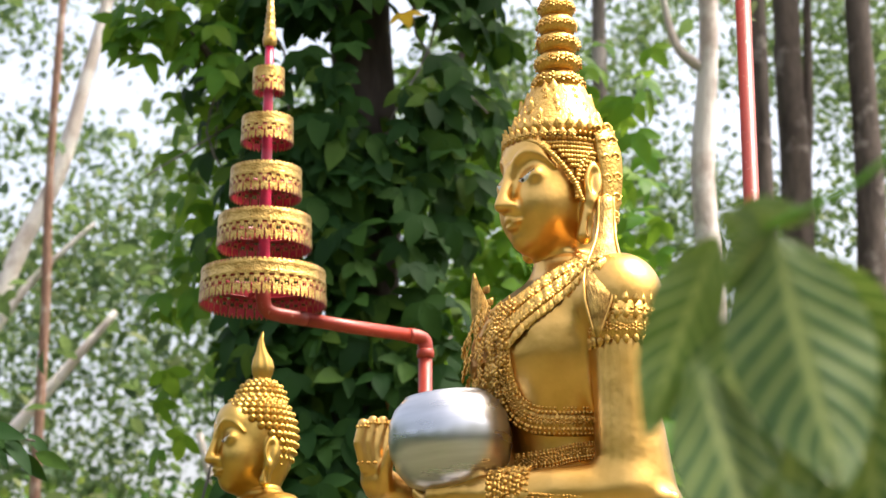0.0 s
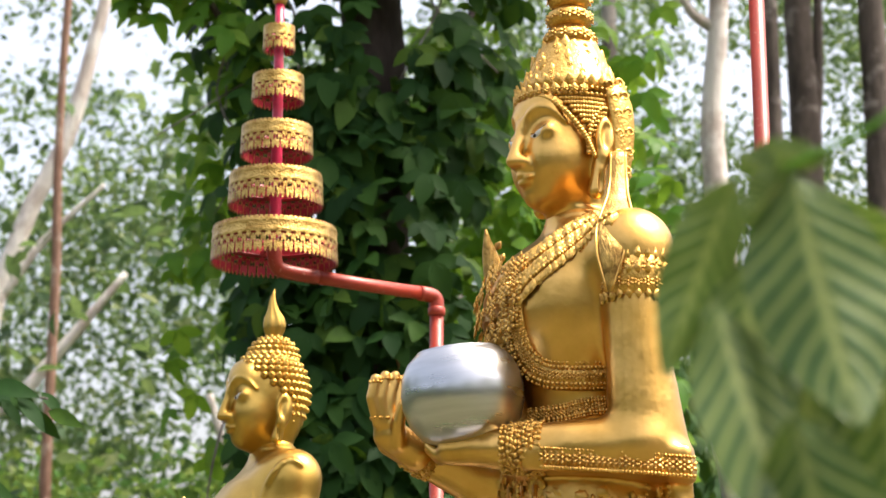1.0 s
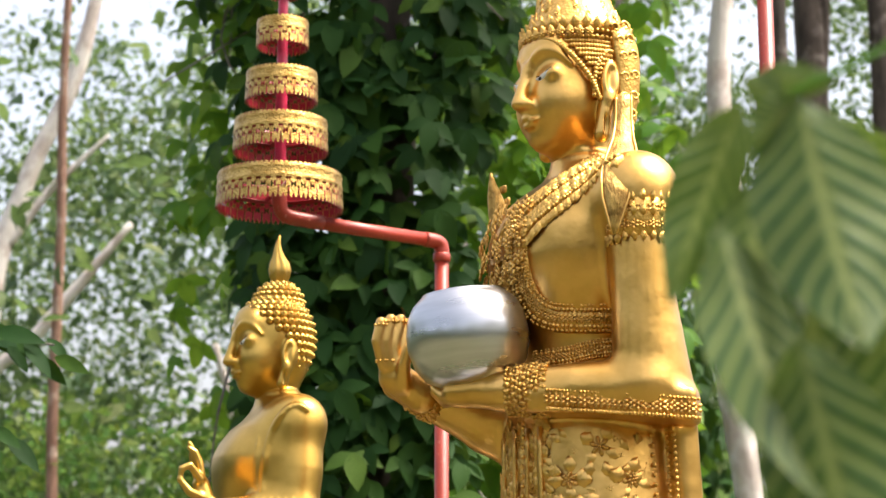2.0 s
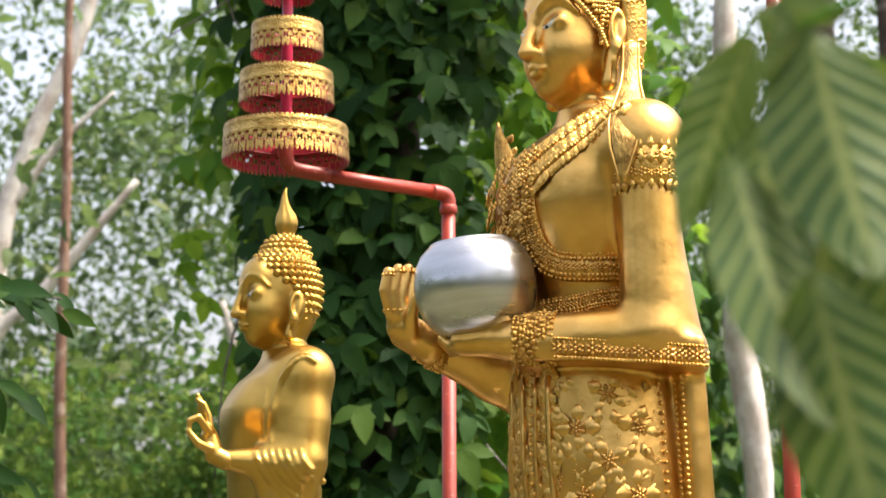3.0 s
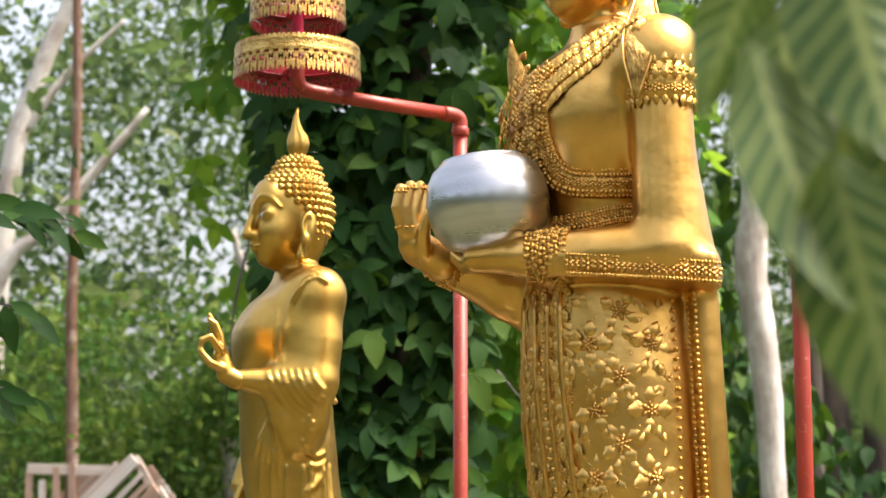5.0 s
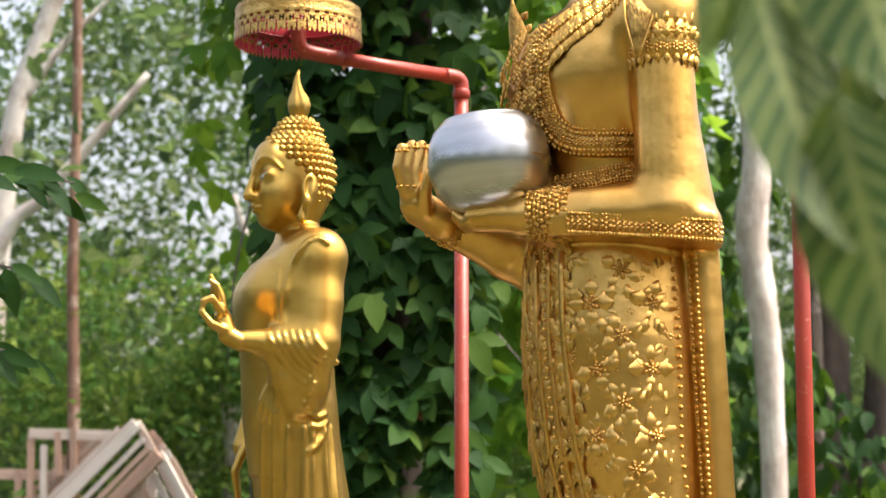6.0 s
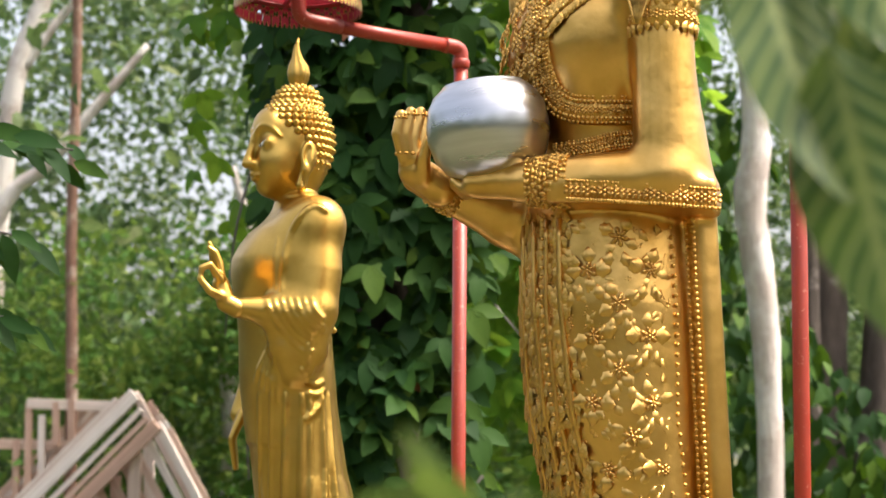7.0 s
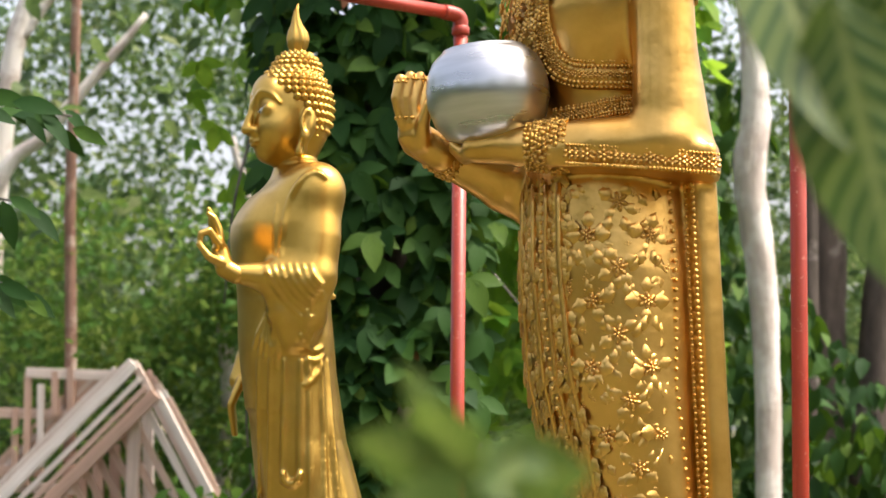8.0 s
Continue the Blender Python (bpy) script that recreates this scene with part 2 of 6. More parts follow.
def tube(path, radii, seg=12, wobble=0.0):
    """A round tube along a path of points."""
    p = np.asarray(path, float)
    r = np.interp(np.linspace(0, 1, len(p)), np.linspace(0, 1, len(radii)), radii)
    d = np.gradient(p, axis=0)
    d /= np.linalg.norm(d, axis=1)[:, None]
    ref = np.array([0.0, 1, 0]) if abs(d[0, 1]) < 0.9 else np.array([1.0, 0, 0])
    a = np.linspace(0, 2 * np.pi, seg, endpoint=False)
    v = []
    for q, t, s in zip(p, d, r):
        x = unit(np.cross(ref, t))
        y = np.cross(t, x)
        k = s * (1 + wobble * rng.normal(size=seg))
        v.append(q + np.outer(k * np.cos(a), x) + np.outer(k * np.sin(a), y))
    n = len(p)
    f = [(i * seg + j, i * seg + (j + 1) % seg, (i + 1) * seg + (j + 1) % seg, (i + 1) * seg + j) for i in range(n - 1) for j in range(seg)]
    f += [tuple(range(seg - 1, -1, -1)), tuple((n - 1) * seg + j for j in range(seg))]
    return np.concatenate(v), f


def curve(points, n):
    """A smooth path through points."""
    p = np.asarray(points, float)
    p = np.vstack([2 * p[0] - p[1], p, 2 * p[-1] - p[-2]])
    out = []
    for t in np.linspace(0, len(p) - 3 - 1e-6, n):
        i, s = int(t), t % 1
        a, b, c, d = p[i : i + 4]
        out.append(0.5 * (2 * b + (c - a) * s + (2 * a - 5 * b + 4 * c - d) * s**2 + (3 * b - a - 3 * c + d) * s**3))
    return np.array(out)


def ribbon(path, widths, normal, thick):
    """A flat strap along a path, facing normal (one vector, or one per point)."""
    p = np.asarray(path, float)
    n = np.broadcast_to(np.asarray(normal, float), p.shape)
    w = np.interp(np.linspace(0, 1, len(p)), np.linspace(0, 1, len(widths)), widths)
    d = np.gradient(p, axis=0)
    v = []
    for q, t, nn, s in zip(p, d, n, w):
        side = unit(np.cross(t, nn))
        o = unit(nn)
        v += [q - side * s, q - side * s * 0.8 + o * thick, q + side * s * 0.8 + o * thick, q + side * s, q - o * thick * 0.5]
    k = len(p)
    f = [(i * 5 + j, i * 5 + (j + 1) % 5, i * 5 + 5 + (j + 1) % 5, i * 5 + 5 + j) for i in range(k - 1) for j in range(5)]
    f += [(4, 3, 2, 1, 0), tuple((k - 1) * 5 + j for j in range(5))]
    return np.array(v), f


def leaf_shape(n=5, wide=0.3, fold=0.12, droop=0.25, wave=0.0, peak=0.42):
    """A pointed leaf of length 1 along y, folded along its midrib and bent down at the tip."""
    t = np.linspace(0, 1, n + 1)
    w = wide * np.where(t < peak, np.sin(np.minimum(t / peak, 1) * np.pi / 2) ** 0.8, np.abs(np.cos(np.maximum(t - peak, 0) / (1 - peak) * np.pi / 2)) ** 0.9) + 1e-3
    z = -droop * t**2
    v = []
    for a, b, c in zip(t, w, z):
        ripple = wave * math.sin(a * 17)
        v += [(-b, a, c + fold * b + ripple), (0, a, c), (b, a, c + fold * b - ripple)]
    f = []
    for i in range(n):
        f += [(3 * i, 3 * i + 1, 3 * i + 4, 3 * i + 3), (3 * i + 1, 3 * i + 2, 3 * i + 5, 3 * i + 4)]
    return np.array(v), f


def merged(shapes):
    v, f, k = [], [], 0
    for a, b in shapes:
        v.append(a)
        f += [tuple(i + k for i in q) for q in b]
        k += len(a)
    return np.concatenate(v), f


def turned(shape, rx=0, ry=0, rz=0, scale=1.0, at=(0, 0, 0)):
    m = np.array(Euler([radians(a) for a in (rx, ry, rz)]).to_matrix())
    return shape[0] * scale @ m.T + np.array(at), shape[1]


def box_shape(x, y, z):
    """A block with softened edges, centred, of full size x, y, z."""
    bm = bmesh.new()
    bmesh.ops.create_cube(bm, size=1.0)
    bmesh.ops.scale(bm, vec=(x, y, z), verts=bm.verts)
    bmesh.ops.bevel(bm, geom=bm.edges[:], offset=min(x, y, z) * 0.08, segments=2, affect="EDGES")
    return from_bm(bm)


class Clay:
    """Rounded forms that flow into one another, on a grid, turned into a closed skin."""

    def __init__(self, lo, hi, h):
        self.h = h
        self.ax = [np.arange(a, b + h, h, dtype=np.float32) for a, b in zip(lo, hi)]
        self.d = np.full([len(a) for a in self.ax], 1.0, np.float32)

    def blend(self, lo, hi, k, fn, cut=False):
        pad = k + 3 * self.h
        sl = tuple(slice(max(0, int(np.searchsorted(a, l - pad))), int(np.searchsorted(a, b + pad)) + 1) for a, l, b in zip(self.ax, lo, hi))
        x, y, z = (a[s] for a, s in zip(self.ax, sl))
        if not (len(x) and len(y) and len(z)):
            return self
        e = fn(x[:, None, None], y[None, :, None], z[None, None, :])
        d = self.d[sl]
        if cut:
            e = -e
            q = np.maximum(k - np.abs(d - e), 0) / max(k, 1e-6)
            self.d[sl] = np.maximum(d, e) + q * q * k / 4
        else:
            q = np.maximum(k - np.abs(d - e), 0) / max(k, 1e-6)
            self.d[sl] = np.minimum(d, e) - q * q * k / 4
        return self

    def ell(self, c, r, k=0.01, rot=None, cut=False):
        c, r = np.asarray(c, float), np.asarray(r, float)
        m = np.eye(3) if rot is None else np.array(Euler([radians(a) for a in rot]).to_matrix()).T
        big = max(r)

        def fn(x, y, z):
            p = [x - c[0], y - c[1], z - c[2]]
            q = [m[i, 0] * p[0] + m[i, 1] * p[1] + m[i, 2] * p[2] for i in range(3)]
            k0 = np.sqrt(sum((a / b) ** 2 for a, b in zip(q, r)))
            k1 = np.sqrt(sum((a / (b * b)) ** 2 for a, b in zip(q, r))) + 1e-6
            return k0 * (k0 - 1) / k1

        return self.blend(c - big, c + big, k, fn, cut)

    def cap(self, a, b, ra, rb=None, k=0.01, cut=False):
        a, b = np.asarray(a, float), np.asarray(b, float)
        rb = ra if rb is None else rb
        ab = b - a
        big = max(ra, rb)

        def fn(x, y, z):
            p = [x - a[0], y - a[1], z - a[2]]
            t = np.clip((p[0] * ab[0] + p[1] * ab[1] + p[2] * ab[2]) / (ab @ ab), 0, 1)
            return np.sqrt(sum((q - t * s) ** 2 for q, s in zip(p, ab))) - (ra + (rb - ra) * t)

        return self.blend(np.minimum(a, b) - big, np.maximum(a, b) + big, k, fn, cut)

    def chain(self, points, radii, k=0.01):
        pts, rad = [np.asarray(p, float) for p in points], list(radii)
        rad = np.interp(np.linspace(0, 1, len(pts)), np.linspace(0, 1, len(rad)), rad)

        def fn(x, y, z):
            best = None
            for i in range(len(pts) - 1):
                a, ab = pts[i], pts[i + 1] - pts[i]
                p = [x - a[0], y - a[1], z - a[2]]
                t = np.clip((p[0] * ab[0] + p[1] * ab[1] + p[2] * ab[2]) / max(ab @ ab, 1e-12), 0, 1)
                e = np.sqrt(sum((q - t * s) ** 2 for q, s in zip(p, ab))) - (rad[i] + (rad[i + 1] - rad[i]) * t)
                best = e if best is None else np.minimum(best, e)
            return best

        big = max(rad)
        return self.blend(np.min(pts, 0) - big, np.max(pts, 0) + big, k, fn)

    def outward(self, p, n):
        """From a point inside, the place where the way n leaves the skin."""
        p, n = np.array(p, float), unit(n)
        for _ in range(400):
            i = tuple(int(round((q - a[0]) / self.h)) for q, a in zip(p, self.ax))
            if self.d[i] > 0:
                break
            p = p + n * 0.001
        return p

    def front(self, y, z):
        """How far forward the skin reaches at y and z."""
        j, k = (int(round((q - a[0]) / self.h)) for q, a in ((y, self.ax[1]), (z, self.ax[2])))
        i = int(np.nonzero(self.d[:, j, k] < 0)[0].max())
        a, b = self.d[i, j, k], self.d[i + 1, j, k]
        return float(self.ax[0][i] + self.h * a / (a - b))

    def stack(self, levels, k=0.01, folds=None):
        """Ellipses at rising heights: (height, centre x, centre y, radius x, radius y). folds: depth of pleats by angle and height."""
        lv = np.array(levels, float)

        def fn(x, y, z):
            cx, cy, rx, ry = (np.interp(z.ravel(), lv[:, 0], lv[:, i])[None, None, :] for i in range(1, 5))
            a, b = (x - cx) / rx, (y - cy) / ry
            q = np.sqrt(a * a + b * b)
            s = (q - 1) * np.minimum(rx, ry)
            if folds:
                s = s + folds(np.arctan2(b, a), z)
            return np.maximum(s, np.maximum(lv[0, 0] - z, z - lv[-1, 0]))

        lo = [min(lv[:, 1] - lv[:, 3]), min(lv[:, 2] - lv[:, 4]), lv[0, 0]]
        hi = [max(lv[:, 1] + lv[:, 3]), max(lv[:, 2] + lv[:, 4]), lv[-1, 0]]
        return self.blend(np.array(lo), np.array(hi), k, fn)

    def block(self, c, half, k=0.01, rot=(0, 0, 0), soft=0.01, cut=False):
        c = np.asarray(c, float)
        m = np.array(Euler([radians(a) for a in rot]).to_matrix()).T
        big = np.abs(m.T) @ np.asarray(half, float)

        def fn(x, y, z):
            p = [x - c[0], y - c[1], z - c[2]]
            q = [np.abs(m[i, 0] * p[0] + m[i, 1] * p[1] + m[i, 2] * p[2]) - half[i] + soft for i in range(3)]
            return np.sqrt(sum(np.maximum(a, 0) ** 2 for a in q)) + np.minimum(np.maximum(q[0], np.maximum(q[1], q[2])), 0) - soft

        return self.blend(c - big, c + big, k, fn, cut)

    def skin(self):
        """The surface as vertices and quads."""
        d = self.d
        ins = d < 0
        n = np.zeros(np.array(d.shape) - 1, np.int8)
        corners = [(i, j, k) for i in (0, 1) for j in (0, 1) for k in (0, 1)]
        view = lambda a, o: a[tuple(slice(q, q + s - 1) for q, s in zip(o, a.shape))]
        for o in corners:
            n += view(ins, o)
        act = np.argwhere((n > 0) & (n < 8))
        ids = np.full(n.shape, -1, np.int32)
        ids[tuple(act.T)] = np.arange(len(act))
        acc, cnt = np.zeros((len(act), 3)), np.zeros(len(act))
        for o in corners:
            for ax in range(3):
                if o[ax]:
                    continue
                e = list(o)
                e[ax] = 1
                a, b = d[tuple((act + o).T)], d[tuple((act + e).T)]
                hit = (a < 0) != (b < 0)
                t = np.where(hit, a / np.where(hit, a - b, 1), 0)
                p = np.array(o, float)[None] + 0 * acc
                p[:, ax] += t
                acc[hit] += p[hit]
                cnt += hit
        v = act + acc / cnt[:, None]
        v = np.stack([v[:, i] * self.h + self.ax[i][0] for i in range(3)], 1)
        faces = []
        for ax in range(3):
            b, c = (ax + 1) % 3, (ax + 2) % 3
            lo = ins.take(range(d.shape[ax] - 1), ax)
            hi = ins.take(range(1, d.shape[ax]), ax)
            e = np.argwhere(lo != hi)
            e = e[(e[:, b] > 0) & (e[:, c] > 0) & (e[:, b] < n.shape[b]) & (e[:, c] < n.shape[c])]
            up = lo[tuple(e.T)]
            eb, ec = np.eye(3, dtype=int)[b], np.eye(3, dtype=int)[c]
            q = np.stack([ids[tuple((e - eb - ec).T)], ids[tuple((e - ec).T)], ids[tuple(e.T)], ids[tuple((e - eb).T)]], 1)
            q[~up] = q[~up][:, ::-1]
            faces.append(q)
        return v, np.concatenate(faces).tolist()

# ---- ground and plinths ----
def terrain():
    n = 60
    a = np.linspace(-1, 1, n)
    g = np.sign(a) * np.abs(a) ** 3 * 300
    v = [(x, y + 6, 0.05 * math.sin(x * 0.9) * math.sin(y * 0.7) if 1 < math.hypot(x, y) < 40 else 0.0) for y in g for x in g]
    f = [(j * n + i, j * n + i + 1, (j + 1) * n + i + 1, (j + 1) * n + i) for j in range(n - 1) for i in range(n - 1)]
    b = Bag()
    b.put(v, f)
    return b.mesh("ground", [SOIL])


tagged(new("ground", terrain()), "brown leaf-strewn forest soil", "ground", kind="structure")


def plinth(x, y, w, d, top, label):
    b = Bag()
    for ww, dd, lo, hi in ((w, d, -0.05, top * 0.18), (w * 0.86, d * 0.86, top * 0.18, top * 0.86), (w, d, top * 0.86, top)):
        v, f = box_shape(ww, dd, hi - lo)
        b.put(v + np.array([0, 0, (lo + hi) / 2]), f)
    me = b.mesh("plinth", [CONCRETE], smooth=False)
    ob = new("plinth", me)
    ob.location = (x, y, 0)
    return tagged(ob, label, "plinth")


plinth(0.25, 3.2, 0.7, 0.7, 0.95, "grey concrete plinth under the tall gilded statue")
plinth(-0.42, 4.2, 0.56, 0.56, 1.0, "grey concrete plinth under the smaller gilded statue")


# ---- the two gilded statues: forward is +x, the statue's left is +y ----
def sculpt_head(c, z, s, u0=0.0, ear=0.0):
    """Long-eared head with arched brows, straight nose and lowered lids, centred at height z."""
    P = lambda a, b, h: (u0 + a * s, b * s, z + h * s)
    R = lambda *r: [q * s for q in r]
    c.ell(P(-0.004, 0, 0.02), R(0.086, 0.082, 0.098), 0.02)
    c.ell(P(0.022, 0, -0.036), R(0.073, 0.070, 0.084), 0.03 * s)
    c.ell(P(0.058, 0, -0.096), R(0.028, 0.032, 0.024), 0.03 * s)
    c.ell(P(0.068, 0, 0.045), R(0.028, 0.058, 0.04), 0.03 * s)
    for q in (1, -1):
        c.ell(P(0.054, 0.034 * q, -0.042), R(0.036, 0.033, 0.046), 0.025 * s)
        c.ell(P(0.108, 0.036 * q, 0.012), R(0.013, 0.021, 0.011), 0.026 * s, rot=(0, 0, 30 * q), cut=True)
        c.ell(P(0.072, 0.035 * q, 0.000), R(0.0135, 0.027, 0.014), 0.018 * s, rot=(0, 0, -30 * q))
        arc = [P(0.1, 0.007 * q, 0.012), P(0.099, 0.016 * q, 0.031), P(0.09, 0.036 * q, 0.042), P(0.075, 0.056 * q, 0.034), P(0.057, 0.07 * q, 0.014)]
        c.chain(list(curve(arc, 12)), R(0.0026, 0.0028, 0.0024, 0.002, 0.001), 0.010 * s)
        c.ell(P(0.103, 0.012 * q, -0.048), R(0.011, 0.009, 0.009), 0.008 * s)
        c.ell(P(0.092, 0.012 * q, -0.074), R(0.010, 0.013, 0.0042), 0.006 * s, rot=(0, 10 * q, -20 * q))
    c.cap(P(0.096, 0, 0.018), P(0.118, 0, -0.047), 0.0075 * s, 0.0105 * s, 0.014 * s)
    c.ell(P(0.0975, 0, -0.07), R(0.0095, 0.012, 0.005), 0.007 * s)
    c.ell(P(0.093, 0, -0.082), R(0.0105, 0.015, 0.0055), 0.007 * s)
    c.ell(P(0.094, 0, -0.058), R(0.01, 0.02, 0.01), 0.01 * s)
    for q in (1, -1):
        c.ell(P(-0.008, 0.088 * q, 0.0 - ear), R(0.022, 0.012, 0.040), 0.006 * s, rot=(0, -6, 14 * q))
        c.ell(P(-0.003, 0.101 * q, 0.005 - ear), R(0.012, 0.009, 0.026), 0.004 * s, rot=(0, -6, 14 * q), cut=True)
        c.ell(P(-0.011, 0.093 * q, -0.004 - ear), R(0.006, 0.006, 0.018), 0.006 * s, rot=(0, -6, 14 * q))
        c.cap(P(0.0, 0.087 * q, -0.034 - ear), P(0.006, 0.080 * q, -0.100), 0.0110 * s, 0.0145 * s, 0.012 * s)
        c.ell(P(0.007, 0.096 * q, -0.090), R(0.0035, 0.007, 0.02), 0.003 * s, cut=True)


def eye_shapes(bag, clay, z, s, white, dark):
    """Narrow half-closed eyes laid on the lids."""
    for q in (1, -1):
        pts = [(clay.front(b * q * s, z + h * s), b * q * s, z + h * s) for b, h in ((0.017, -0.004), (0.029, -0.0065), (0.042, -0.003), (0.056, 0.005))]
        p = curve(pts, 10)
        bag.put(*ribbon(p, [0.0010 * s, 0.0044 * s, 0.0052 * s, 0.0038 * s, 0.0005 * s], np.array([0.85, 0.5 * q, -0.1]), 0.0012 * s), white)
        bag.place(BALL, np.array(pts[1]) + [0.0002 * s, 0.0004 * q * s, 0.0006 * s], np.eye(3) * np.array([0.0022, 0.0056, 0.0036]) * s, dark)
        lid = p + np.array([0.0004, 0.0004 * q, 0.0040]) * s
        bag.put(*tube(lid, [0.0005 * s, 0.0010 * s, 0.0005 * s], 6), dark)


def rosette(petals=6):
    parts = [(BEAD[0] * [0.3, 0.3, 0.34] + [0, 0, 0.2], BEAD[1])]
    for i in range(petals):
        a = 360 / petals * i
        parts.append(turned((BEAD[0] * [0.26, 0.42, 0.2] + [0, 0.6, 0.08], BEAD[1]), 0, 0, a))
    v, f = merged(parts)
    return v * [1, 1, 0.5], f


def leafy(n=6):
    v, f = leaf_shape(n, 0.42, 0.0, 0.0)
    top = v.copy()
    top[1::3, 2] += 0.16
    top[2:-3:6, 0] *= 0.78
    top[0:-3:6, 0] *= 0.78
    top[0::3, 2] -= 0.02
    top[2::3, 2] -= 0.02
    return top, f


ROSE, LEAFLET = rosette(), leafy()


def flower(kind):
    """A modelled bloom with pointed leaves round it, for the robe."""
    out = [(ROSE[0] * [0.46, 0.46, 0.60] + [0, 0, 0.06], ROSE[1]), (ROSE[0] * [0.27, 0.27, 0.4] + [0, 0, 0.20], ROSE[1])]
    for a, l in ((45, 0.75), (135, 0.75), (225, 0.7), (315, 0.7)) if kind else ((0, 0.8), (90, 0.85), (180, 0.75), (270, 0.85)):
        leaf = turned((LEAFLET[0] * [1.05, 0.88, 1.2] * l, LEAFLET[1]), 0, 0, a)
        s = np.array([-math.sin(radians(a)), math.cos(radians(a)), 0]) * 0.30
        out.append((leaf[0] + s + [0, 0, 0.02], leaf[1]))
    return merged(out)


FLOWER_X, FLOWER_PLUS = flower(1), flower(0)


def facing(turn):
    """Own coordinates of a statue turned by so many degrees, from metres to the right, towards the path, and up."""
    co, si = math.cos(radians(turn)), math.sin(radians(turn))
    return lambda s, d, z: (-co * s + si * d, si * s + co * d, z)


def on_stack(levels, theta, z, out=0.0):
    """A point of a stack's surface and its outward direction there (theta in degrees from forward to the left side)."""
    lv = np.array(levels)
    cx, cy, rx, ry = (np.interp(z, lv[:, 0], lv[:, i]) for i in range(1, 5))
    t = radians(theta)
    n = unit([math.cos(t) / rx, math.sin(t) / ry, 0])
    return np.array([cx + rx * math.cos(t), cy + ry * math.sin(t), z]) + n * out, n


V = facing(25)


def sleeves(c):
    """The near arm with its wide sleeve, cut level at the hem."""
    c.chain([V(0.092, 0.185, 2.275), V(0.096, 0.19, 2.10), V(0.098, 0.19, 1.95)], [0.052, 0.053, 0.056], 0.015)
    c.chain([V(0.100, 0.155, 2.15), V(0.112, 0.16, 2.03), V(0.133, 0.16, 1.90)], [0.035, 0.053, 0.058], 0.03)
    c.chain([V(0.09, 0.195, 1.935), V(-0.02, 0.175, 1.937), V(-0.09, 0.155, 1.938)], [0.054, 0.046, 0.040], 0.02)
    c.block(V(0.045, 0.165, 1.905), (0.140, 0.050, 0.030), 0.02, (0, 0, -33), 0.010)
    c.block((-0.02, 0.19, 1.802), (0.28, 0.15, 0.082), 0.006, (0, -4, 0), 0.004, cut=True)
    c.cap(V(-0.09, 0.155, 1.938), V(-0.14, 0.143, 1.938), 0.036, 0.032, 0.01)


